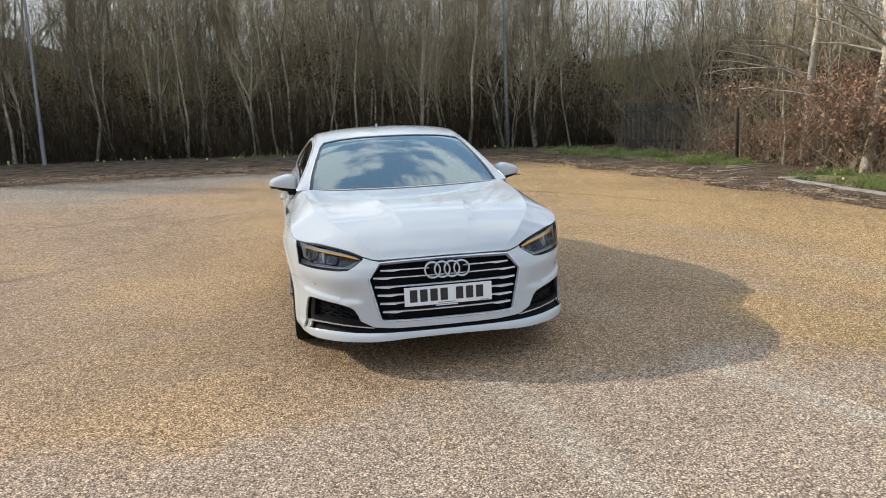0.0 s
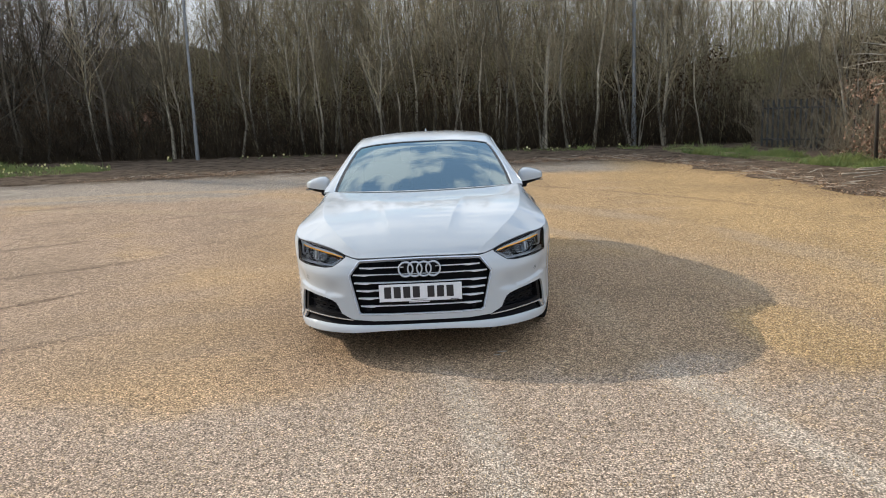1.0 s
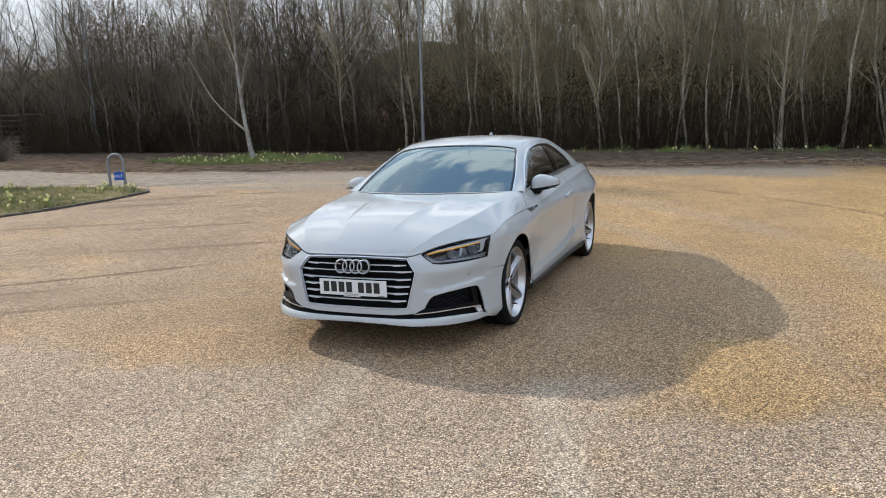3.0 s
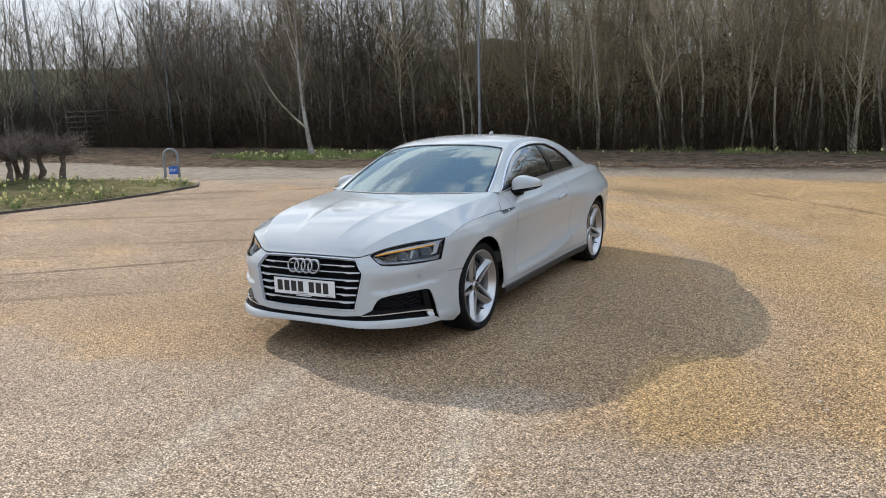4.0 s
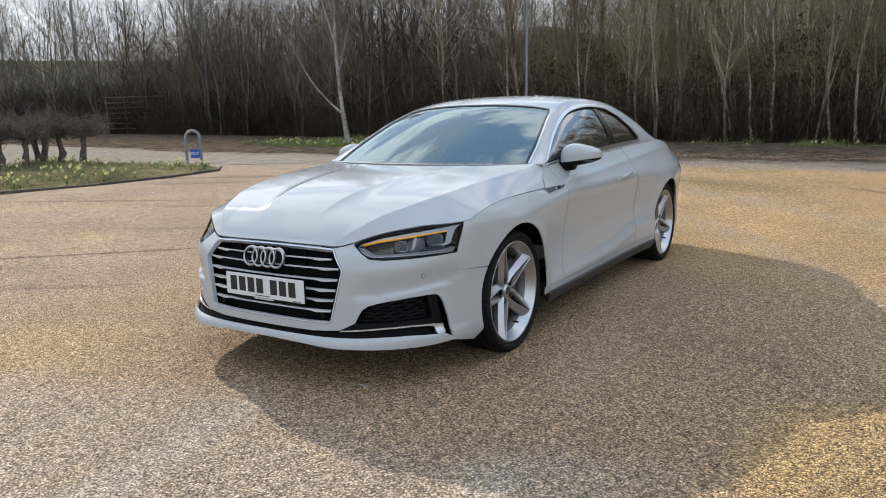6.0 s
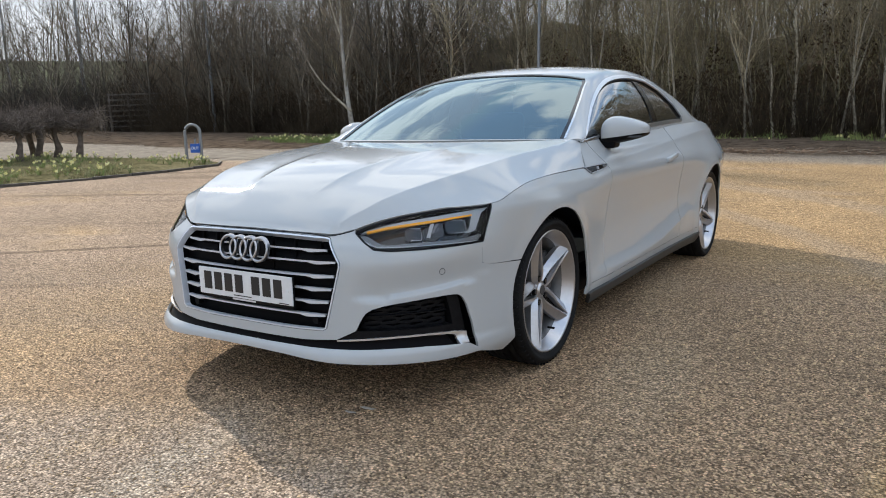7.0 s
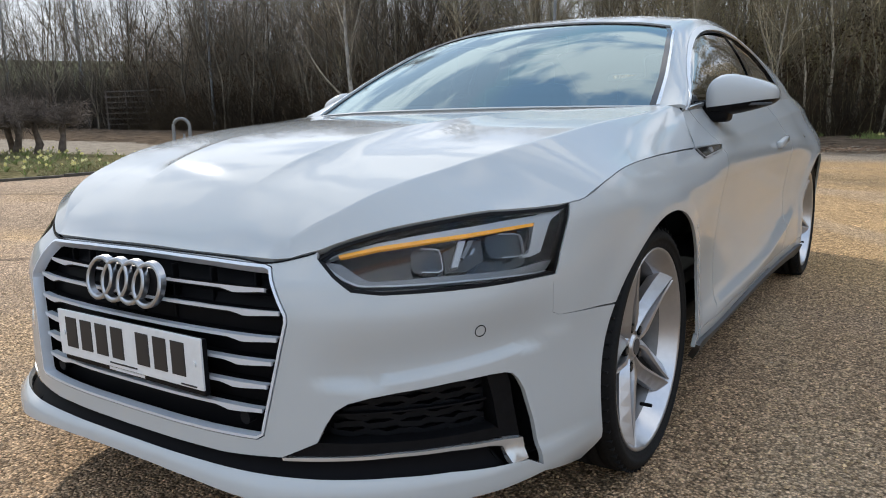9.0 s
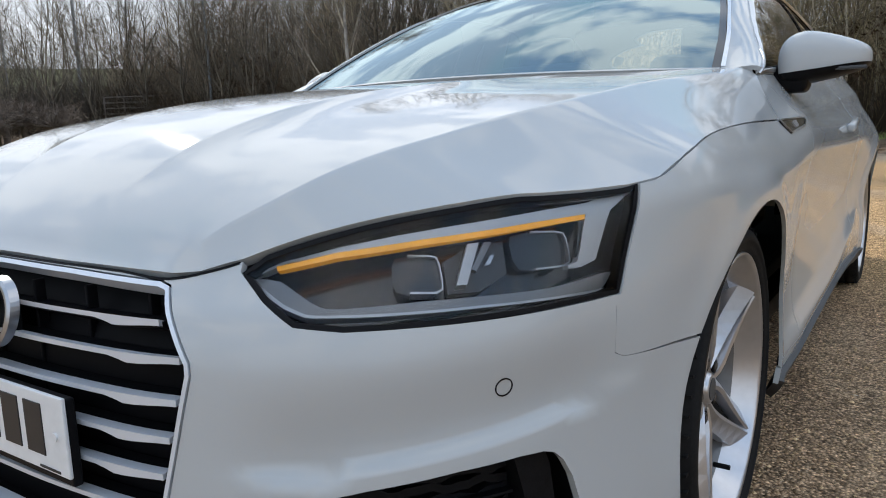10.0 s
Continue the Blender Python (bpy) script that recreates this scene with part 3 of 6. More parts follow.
# cabin: three rails from the windscreen's foot to the boot, in the same steps
STEPS = np.linspace(0, 1, 12)
MID = catmull(STEPS, [(0, 1.165, .962), (0, 1.36, 1.060), (0, 1.56, 1.153), (0, 1.76, 1.238), (0, 1.97, 1.312), (0, 2.22, 1.360), (0, 2.52, 1.380), (0, 2.85, 1.372), (0, 3.15, 1.330), (0, 3.5, 1.225), (0, 3.83, 1.100), (0, 4.08, 1.005)])
RAIL = catmull(STEPS, [(.735, 1.40, .953), (.705, 1.58, 1.050), (.668, 1.76, 1.140), (.632, 1.93, 1.216), (.604, 2.10, 1.275), (.592, 2.30, 1.318), (.590, 2.55, 1.336), (.590, 2.83, 1.328), (.598, 3.10, 1.298), (.615, 3.40, 1.230), (.650, 3.67, 1.118), (.715, 3.94, .992)])
FOOT_Y = spline(STEPS, [1.42, 1.60, 1.78, 1.95, 2.12, 2.32, 2.56, 2.83, 3.10, 3.38, 3.64, 3.97])


def cabin(u, v):
    """Cabin skin: u 0 to 3 lengthwise; v 0 to 0.6 from the middle to the roof rail, to 1 down to the waist."""
    u, v = np.asarray(u, float), np.asarray(v, float)
    a, q = np.abs(v), np.clip(u / 3, 0, 1)
    c, r = MID(q), RAIL(q)
    fs = s_of_y(FOOT_Y(q))
    f = belt(fs, top(fs))
    t = np.clip(a / .6, 0, 1)[..., None]
    roof = np.concatenate([r[..., :1] * t, c[..., 1:2] + (r - c)[..., 1:2] * t ** 1.9, c[..., 2:] + (r - c)[..., 2:] * t ** 2.6], -1)
    w = np.clip((a - .6) / .4, 0, 1)[..., None]
    fade = 1 - soft(.84, 1.0, q)
    bow = np.stack([.035 * fade, 0 * q, .012 * fade], -1)
    side = r + (f - r) * w + bow * (4 * w * (1 - w))
    out = np.where(a[..., None] <= .6, roof, side)
    out[..., 0] *= np.sign(np.where(v == 0, 1, v))
    return out

# ---- car ----
from mathutils.geometry import delaunay_2d_cdt


# boot lid between the cabin and the tail
def boot(a, b):
    a, b = np.asarray(a, float), np.asarray(b, float)
    q = np.abs(b)
    end = cabin(np.full_like(q, 3.0), q * .6)
    ss = LENGTH - (LENGTH - float(s_of_y(3.975))) * q
    rim_ = belt(ss, top(ss))
    t = a[..., None]
    p = end + (rim_ - end) * t + np.array([0, 0, 1.0]) * (.010 * 4 * t * (1 - t))
    p[..., 0] *= np.sign(np.where(b == 0, 1, b))
    return p


def dense(poly, gap, closed=True):
    """Points along a polygon, no further apart than gap."""
    p = [np.array(q, float) for q in poly]
    out = []
    for a, b in zip(p, p[1:] + p[:1]) if closed else zip(p, p[1:]):
        k = max(1, int(np.ceil(np.linalg.norm(b - a) / gap)))
        out += [a + (b - a) * i / k for i in range(k)]
    return np.array(out if closed else out + [p[-1]])


def inside(pts, poly):
    x, y = pts[:, 0], pts[:, 1]
    a, b = poly, np.roll(poly, -1, axis=0)
    hit = np.zeros(len(pts), bool)
    for (x1, y1), (x2, y2) in zip(a, b):
        if y1 == y2:
            continue
        hit ^= ((y1 > y) != (y2 > y)) & (x < (x2 - x1) * (y - y1) / (y2 - y1) + x1)
    return hit


def shrink(poly, d):
    """A polygon moved inwards by d (outwards if negative)."""
    p = np.asarray(poly, float)
    area = np.sum(p[:, 0] * np.roll(p[:, 1], -1) - p[:, 1] * np.roll(p[:, 0], -1))
    t = np.roll(p, -1, axis=0) - np.roll(p, 1, axis=0)
    t /= np.linalg.norm(t, axis=1, keepdims=True) + 1e-12
    n = np.stack([-t[:, 1], t[:, 0]], 1) * np.sign(area)
    return p + n * d


def normal_of(S, a, b):
    e = 0.004
    u, v = S(a + e, b) - S(a - e, b), S(a, b + e) - S(a, b - e)
    n = np.cross(u, v)
    return n / (np.linalg.norm(n, axis=-1, keepdims=True) + 1e-12)


def panel(name, S, outer, mat, parent, holes=(), step=0.03, fringe=0.012, gap=0.0015, off=0.0, label="", edge_step=None, lines=()):
    """A sheet of surface S cut to an outline with holes, its rims turned inwards."""
    es = edge_step or step * .6
    flip = -1 if S in (cabin, boot) else 1
    rings = [dense(shrink(dense(outer, es), gap), es)] + [dense(shrink(dense(h, es), -gap), es) for h in holes]
    lo, hi = rings[0].min(0), rings[0].max(0)
    gx, gy = np.arange(lo[0], hi[0], step), np.arange(lo[1], hi[1], step)
    grid = np.stack(np.meshgrid(gx, gy, indexing="ij"), -1).reshape(-1, 2)
    keep = inside(grid, rings[0])
    for r in rings[1:]:
        keep &= ~inside(grid, r)
    grid = grid[keep]
    runs = [dense(q, es, closed=False) for q in lines]
    rim = np.concatenate(rings + runs)
    near = np.array([np.min(np.abs(rim - g).max(1)) for g in grid]) if len(grid) else np.zeros(0)
    pts = np.concatenate([rim, grid[near > .4 * step]]) if len(grid) else rim
    edges, o = [], 0
    for r in rings:
        edges += [(o + i, o + (i + 1) % len(r)) for i in range(len(r))]
        o += len(r)
    for r in runs:
        edges += [(o + i, o + i + 1) for i in range(len(r) - 1)]
        o += len(r)
    vs, es_, fs, _, _, _ = delaunay_2d_cdt([Vector(p) for p in pts], edges, [], 0, 1e-6)
    uv = np.array([tuple(v) for v in vs])
    fs = np.array([tuple(f) for f in fs])
    mid = uv[fs].mean(1)
    ok = inside(mid, rings[0])
    for r in rings[1:]:
        ok &= ~inside(mid, r)
    fs = fs[ok]
    nrm = normal_of(S, uv[:, 0], uv[:, 1]) * flip
    pos = S(uv[:, 0], uv[:, 1]) + nrm * off
    tri = pos[fs]
    fn = np.cross(tri[:, 1] - tri[:, 0], tri[:, 2] - tri[:, 0])
    back = np.einsum("ij,ij->i", fn, nrm[fs[:, 0]]) < 0
    fs[back] = fs[back][:, ::-1]
    used = np.unique(fs)
    remap = -np.ones(len(pos), int)
    remap[used] = np.arange(len(used))
    V, N, F = [pos[used]], [nrm[used]], [tuple(remap[f]) for f in fs]
    if fringe:
        count = {}
        for f in F:
            for i in range(3):
                a, b = f[i], f[(i + 1) % 3]
                count[(a, b)] = 1
        rimE = [(a, b) for a, b in count if (b, a) not in count]
        base = len(used)
        P, Q = pos[used], nrm[used]
        for a, b in rimE:
            quad = np.array([P[a], P[a] - Q[a] * fringe, P[b] - Q[b] * fringe, P[b]])
            qn = np.cross(quad[1] - quad[0], quad[3] - quad[0])
            qn /= np.linalg.norm(qn) + 1e-12
            V.append(quad), N.append(np.repeat(qn[None], 4, 0))
            F.append((base, base + 1, base + 2, base + 3))
            base += 4
    return mesh_object(name, np.concatenate(V), F, mat, parent, label, True, np.concatenate(N))


def both(half):
    """A closed outline from its half with positive first coordinate, in order from middle to middle."""
    return list(half) + [(-a, b) for a, b in reversed(half) if abs(a) > 1e-9]


def mirrored(poly):
    return [(-a, b) for a, b in poly]


def arch(wy, z0, z1, r=0.360, cz=.33, k=14, over=False):
    """Perimeter points round a wheel arch, from the front foot to the rear foot."""
    a0, a1 = math.pi - math.asin((z0 - cz) / r), math.asin((z1 - cz) / r)
    return [(float(s_of_y(wy + r * math.cos(a))), cz + r * math.sin(a)) for a in np.linspace(a0, a1, k)]


def top_line(s0, s1, k=24):
    return [(float(s), float(top(s))) for s in np.linspace(s0, s1, k)]


car = empty("car", "white two-door coupe with chrome grille parked on golden gravel", "car")

LAMP = [(.504, .671), (.545, .640), (.588, .614), (.65, .608), (.788, .610), (.92, .613), (1.033, .616), (1.065, .69), (1.094, .757)]
LAMP_TOP = top_line(1.094, .504, 20)
GRILLE = [(0, .312), (.25, .312), (.385, .315), (.402, .325), (.462, .556), (.460, .572), (.404, .6545), (.386, .6590), (.2, .6640), (0, .6660)]
MOUTH = [(.515, .322), (.532, .356), (.552, .386), (.578, .402), (.62, .413), (.67, .4215), (.78, .433), (.862, .437), (.897, .4355), (.915, .430), (.930, .416), (.945, .390), (.968, .318), (.988, .218)]
INTAKE = [(0, .275), (.30, .276), (.440, .286)] + MOUTH + [(.945, .243), (.89, .250), (.77, .258), (.66, .259), (.52, .2565), (.43, .256), (0, .256)]
bumper = ([(0, .224), (.25, .221), (.427, .212), (.8, .202), (.995, .200), (1.10, .172), (1.17, .156)] + arch(.893, .20, .518, k=30)[:1] +
          [(float(s_of_y(.893 - .360 * math.cos(a))), .33 + .360 * math.sin(a)) for a in np.linspace(-.2, .535, 8)] +
          [(1.045, .528), (1.028, .536), (1.024, .60), (1.033, .616)] + LAMP[:6][::-1] + top_line(.504, 0, 12))
panel("front_bumper", belt, both(bumper), PAINT, car, [both(GRILLE), both(INTAKE)], step=.02, fringe=.012, gap=.0,
      lines=[[(k * a, .405 + .115 * (a - .5) + d) for a in np.linspace(.66, .93, 28)] for k in (1, -1) for d in (.012, .018, .023, .028, .034)])


fender = ([(1.0335, .616), (1.0245, .602), (1.0285, .5365), (1.0455, .5285)] + arch(.893, .5185, .27, k=30) + [(float(s_of_y(1.50)), .27), (float(s_of_y(1.535)), .5), (float(s_of_y(1.548)), .80), (float(s_of_y(1.50)), .937)]
          + top_line(float(s_of_y(1.495)), 1.095, 40) + [(1.066, .69)])
door = [(float(s_of_y(y)), z) for y, z in ((1.503, .27), (1.538, .5), (1.551, .80), (1.503, .937))] + top_line(float(s_of_y(1.506)), float(s_of_y(2.86)), 30) + \
       [(float(s_of_y(y)), z) for y, z in ((2.87, .8), (2.87, .5), (2.83, .27))]
quarter = [(float(s_of_y(y)), z) for y, z in ((2.836, .27), (2.876, .5), (2.876, .8))] + top_line(float(s_of_y(2.866)), LENGTH - .001, 50) + \
          [(LENGTH - .001, .2), (float(s_of_y(4.2)), .2), (float(s_of_y(4.0)), .24)] + arch(3.652, .25, .25, k=30)[::-1] + [(float(s_of_y(3.28)), .27)]


def crease(line, sgn, y0, y1):
    """Runs of points along a crease of the flank."""
    return [[(sgn * float(s_of_y(y)), float(line(y)) + d) for y in np.linspace(y0, y1, 50)] for d in (-.016, -.007, 0, .007, .016)]


for m in (list, mirrored):
    sgn = 1 if m is list else -1
    panel("fender", belt, m(fender), PAINT, car, step=.025, gap=.0, fringe=.008)
    panel("door", belt, m(door), PAINT, car, step=.03, gap=.0009, lines=crease(SHOULDER, sgn, 1.57, 2.85) + crease(LOWER, sgn, 1.56, 2.82))
    panel("rear_quarter", belt, m(quarter), PAINT, car, step=.035, gap=0, lines=crease(SHOULDER, sgn, 2.90, 4.2) + crease(LOWER, sgn, 2.89, 3.15))
    sill = [(float(s_of_y(y)), .2675) for y in (1.245, 1.8, 2.6, 3.30)] + [(float(s_of_y(y)), .232) for y in (3.31, 2.6, 1.8, 1.235)]
    panel("sill", belt, m(sill), PAINT, car, step=.04, gap=0)
    skirt = [(float(s_of_y(y)), .2315) for y in (1.265, 1.8, 2.6, 3.30)] + [(float(s_of_y(y)), .164) for y in (3.29, 2.6, 1.8, 1.34)]
    panel("side_skirt", belt, m(skirt), DARK_GREY, car, step=.04, off=.012, fringe=.02)

# bonnet
rim = [(float(p[0]), float(p[1])) for p in edge[::12]]
rear_rim = [(float(x), 1.165 + .235 * (x / .735) ** 2 - .012) for x in np.linspace(.735, 0, 16)]
panel("bonnet", bonnet, both([(0, float(edge[0, 1]))] + rim[1:] + rear_rim), PAINT, car, step=.02, gap=.0028, fringe=.018, edge_step=.02, lines=[[(k * (float(c(y)) + d), y) for y in np.linspace(y0, 1.20, 50)] for k in (1, -1) for c, y0 in ((FOLD, .075), (INNER, .12)) for d in (-.006, 0, .006)])

# black strip laid on as the shaded gap at the bonnet's edge
panel("bonnet_gap_shade", belt, both([(s, float(top(s)) - .0014) for s in np.linspace(0, .50, 26)] + [(s, float(top(s)) + .0012) for s in np.linspace(.50, 0, 26)]), MESH_BLACK, car, step=.02, gap=0, fringe=.004, off=.0012)

# cabin skin with its window openings
WIND_HALF = [(.015, 0), (.015, .3), (.015, .588), (.3, .588), (.6, .584), (.95, .574), (1.06, .555), (1.095, .45), (1.11, .25), (1.115, 0)]
WIND = WIND_HALF + [(a, -b) for a, b in reversed(WIND_HALF[1:-1])]
DLO = [(.03, .978), (.08, .86), (.20, .765), (.36, .705), (.55, .672), (.8, .655), (1.22, .642), (1.6, .642), (1.95, .652), (2.13, .708), (2.27, .81), (2.38, .93), (2.37, .975), (1.4, .982), (.6, .982)]
REAR_HALF = [(2.2, 0), (2.21, .40), (2.3, .47), (2.75, .50), (2.85, .45), (2.86, 0)]
REAR = REAR_HALF + [(a, -b) for a, b in reversed(REAR_HALF[1:-1])]


def other(poly):
    return [(a, -b) for a, b in poly]


panel("roof_shell", cabin, [(.004, -1.0), (.004, 1.0), (2.995, 1.0), (2.995, -1.0)], PAINT, car, [WIND, DLO, other(DLO), REAR], step=.04, fringe=.02, gap=0)
screen = panel("windscreen", cabin, WIND, WINDSCREEN, car, step=.06, fringe=0, off=-.008, gap=-.004)
panel("screen_surround", cabin, WIND, GLOSS_BLACK, car, [[tuple(p) for p in shrink(dense(WIND, .02), .014)]], step=.05, fringe=.004, off=-.006, gap=-.002)
panel("rear_window", cabin, REAR, PRIVACY, car, step=.06, fringe=0, off=-.006, gap=-.004)
for k in (list, other):
    panel("side_window", cabin, k(DLO), PRIVACY, car, step=.05, fringe=0, off=-.012, gap=-.004)
    panel("window_trim", cabin, k(DLO), SATIN, car, [[tuple(p) for p in shrink(dense(DLO, .02), .017)] if k is list else [(p[0], -p[1]) for p in shrink(dense(DLO, .02), .017)]], step=.05, fringe=.012, off=.004, gap=-.004)
    panel("window_seal", cabin, [tuple(p) for p in shrink(dense(k(DLO), .02), .015)], BLACK, car, [[tuple(p) for p in shrink(dense(k(DLO), .02), .028)]], step=.05, fringe=.004, off=-.004, gap=0)
    panel("centre_pillar", cabin, k([(1.72, .665), (1.80, .665), (1.86, .975), (1.76, .975)]), GLOSS_BLACK, car, step=.05, fringe=.004, off=-.007, gap=0)
    panel("screen_strip", cabin, k([(.02, .587), (.3, .587), (.6, .583), (.95, .573), (.95, .580), (.6, .590), (.3, .595), (.02, .595)]), CHROME, car, step=.02, fringe=.004, off=.003, gap=0)

panel("boot_lid", boot, [(0, -1), (0, 1), (1, 1), (1, -1)], PAINT, car, step=.08, fringe=.01)


# wheels
def lathe(profile, k=48):
    """A ring of revolution about the x axis from (x, r) pairs."""
    p = np.array(profile, float)
    w = np.arange(k) * 2 * np.pi / k
    v = np.stack([np.repeat(p[:, 0], k), (p[:, 1:2] * np.cos(w)).ravel(), (p[:, 1:2] * np.sin(w)).ravel()], 1)
    f = [(i * k + j, i * k + (j + 1) % k, (i + 1) * k + (j + 1) % k, (i + 1) * k + j) for i in range(len(p) - 1) for j in range(k)]
    return v, f


def quad_bar(path, frames, parent, name, mat, smooth=False):
    """A bar swept along a path: at each place four corners."""
    V = np.asarray(frames, float).reshape(-1, 3)
    k = len(path)
    F = [(i * 4 + j, i * 4 + (j + 1) % 4, i * 4 + 4 + (j + 1) % 4, i * 4 + 4 + j) for i in range(k - 1) for j in range(4)]
    F += [(3, 2, 1, 0), (k * 4 - 4, k * 4 - 3, k * 4 - 2, k * 4 - 1)]
    return mesh_object(name, V, F, mat, parent, smooth=smooth)


def box(bm, centre, size, bevel=0.0, turn=None):
    r = bmesh.ops.create_cube(bm, size=1.0)
    vs = r["verts"]
    bmesh.ops.scale(bm, vec=size, verts=vs)
    if bevel:
        e = list({e for v in vs for e in v.link_edges})
        r = bmesh.ops.bevel(bm, geom=e, offset=bevel, segments=3, affect="EDGES", profile=.6)
        vs = list({v for f in r["faces"] for v in f.verts} | {v for v in vs if v.is_valid})
    if turn is not None:
        bmesh.ops.rotate(bm, cent=(0, 0, 0), matrix=turn.to_3x3(), verts=vs)
    bmesh.ops.translate(bm, vec=centre, verts=vs)
    return vs


def disc(bm, centre, r, depth, axis="X", k=24):
    turn = {"X": Matrix.Rotation(math.pi / 2, 4, "Y"), "Y": Matrix.Rotation(math.pi / 2, 4, "X"), "Z": Matrix.Identity(4)}[axis]
    bmesh.ops.create_cone(bm, cap_ends=True, segments=k, radius1=r, radius2=r, depth=depth, matrix=Matrix.Translation(centre) @ turn)


RIM_R = .270


def spoke_mesh():
    """One spoke pointing up the z axis: two ridged arms that meet at the rim, a slot between them, broad flanks falling away."""
    rows = []
    for r, w1, w2, w3, xf in ((.036, .010, .016, .025, .060), (.062, .0155, .022, .036, .066), (.085, .0160, .0235, .042, .070), (.12, .0135, .0205, .042, .074), (.16, .0095, .0155, .040, .0795), (.20, .0055, .0105, .038, .086), (.235, .0025, .0065, .036, .093), (.262, .0012, .0045, .036, .099)):
        half = [(w3, xf - .046), (w3, xf - .022), (w2, xf), (w1, xf - .003), (w1 * .7, xf - .026)]
        half = [(q * 1.22, x) for q, x in half]
        rows.append([(x, -q, r) for q, x in half] + [(x, q, r) for q, x in half[::-1]])
    k, n = 10, len(rows)
    h = Heap()
    h.poly(np.array(rows).reshape(-1, 3), [(i * k + j, (i + 1) * k + j, (i + 1) * k + j + 1, i * k + j + 1) for i in range(n - 1) for j in range(k - 1)])
    return h


def wheel(y, side, spin):
    ob = new("wheel")
    ob.parent = car
    ob.matrix_basis = Matrix.Translation((side * (.774 if y < 2 else .788), y, .320)) @ Matrix.Rotation(0 if side > 0 else math.pi, 4, "Z") @ Matrix.Rotation(spin, 4, "X")
    prof = [(-.10, .250), (-.118, .268), (-.121, .295), (-.106, .318), (-.085, .3255)]
    for g in (-.06, -.02, .02, .06):
        prof += [(g - .005, .327), (g - .004, .319), (g + .004, .319), (g + .005, .327)]
    prof += [(.085, .3255), (.098, .322), (.108, .313), (.110, .313), (.116, .300), (.1165, .292), (.114, .291), (.113, .280), (.107, .272), (.094, .262)]
    v, f = lathe(prof, 64)
    mesh_object("tyre", v, f, RUBBER, ob)
    bm = bmesh.new()
    for i in range(64):
        a = i * 2 * math.pi / 64
        for sx in (.096, -.096):
            box(bm, (0, 0, 0), (.022, .004, .012))
            vs = list(bm.verts)[-8:]
            bmesh.ops.translate(bm, vec=(sx, 0, .3185), verts=vs)
            bmesh.ops.rotate(bm, cent=(0, 0, 0), matrix=Matrix.Rotation(a, 3, "X"), verts=vs)
    tagged(part("tread", bm, RUBBER, ob), kind="stuff")
    v, f = lathe([(-.10, .246), (-.05, .225), (.03, .222), (.055, .240), (.084, .251), (.094, .262), (.104, RIM_R), (.108, RIM_R - .001), (.108, RIM_R - .006), (.102, .260), (.086, .252), (.055, .233)], 64)
    mesh_object("rim", v, f, ALLOY, ob)
    v, f = lathe([(.056, .2325), (.03, .214), (-.05, .217), (-.095, .238)], 64)
    mesh_object("rim_barrel", v, f, SHADED_BARREL, ob)
    hp = spoke_mesh()
    src = hp.make("spoke", ALLOY, ob, smooth=False)
    # black strip over the slot's floor, painting its shade
    slot = Heap().poly([(x, k * w, r) for r, w, x in ((.068, .0135, .046), (.10, .0130, .0495), (.15, .0085, .056), (.20, .0045, .064), (.225, .002, .068)) for k in (-1, 1)], [(2 * i, 2 * i + 1, 2 * i + 3, 2 * i + 2) for i in range(4)])
    slot_src = slot.make("slot_shade", BLACK, ob, smooth=False)
    for i in range(1, 5):
        o = new("spoke", src.data)
        o.parent = ob
        o.matrix_basis = Matrix.Rotation(i * 2 * math.pi / 5, 4, "X")
        o = new("slot_shade", slot_src.data)
        o.parent = ob
        o.matrix_basis = Matrix.Rotation(i * 2 * math.pi / 5, 4, "X")
    v, f = lathe([(.01, .050), (.046, .049), (.055, .044), (.058, .036), (.056, .034), (.056, .031), (.063, .030), (.066, .026), (.066, .0005)], 40)
    mesh_object("hub", v, f, ALLOY, ob)
    bm = bmesh.new()
    disc(bm, (.0665, 0, 0), .022, .003)
    part("centre_cap", bm, DARK_GREY, ob, smooth=False)
    for i in range(5):
        a = i * 2 * math.pi / 5
        src_c = (.050, .056 * math.sin(a), .056 * math.cos(a))
        bm2 = bmesh.new()
        disc(bm2, (.0610, src_c[1], src_c[2]), .0085, .004, k=6)
        part("wheel_bolt", bm2, IRON, ob)
        # solid black disc drawn as the shade of a recessed bolt hole
        bm3 = bmesh.new()
        disc(bm3, (.0545, src_c[1], src_c[2]), .0135, .012, k=16)
        part("bolt_hole_shade", bm3, BLACK, ob)
    v, f = lathe([(.0, .06), (.0, .162), (-.012, .163), (-.02, .163), (-.03, .162), (-.03, .06)], 48)
    mesh_object("brake_disc", v, f, IRON, ob)
    bm = bmesh.new()
    box(bm, (-.01, .13 * (1 if side > 0 else -1), .02), (.08, .075, .19), .012)
    part("brake_caliper", bm, DARK_GREY, ob)
    bm = bmesh.new()
    disc(bm, (-.095, 0, 0), .235, .004, k=40)
    part("wheel_backing", bm, BLACK, ob)
    bm = bmesh.new()
    box(bm, (.072, .02, -.205), (.035, .009, .009), .003)
    part("tyre_valve", bm, BLACK, ob)
    return ob


for wy, spin in zip(WHEEL_Y, (.29, .60)):
    for sd in (1, -1):
        wheel(wy, sd, spin)

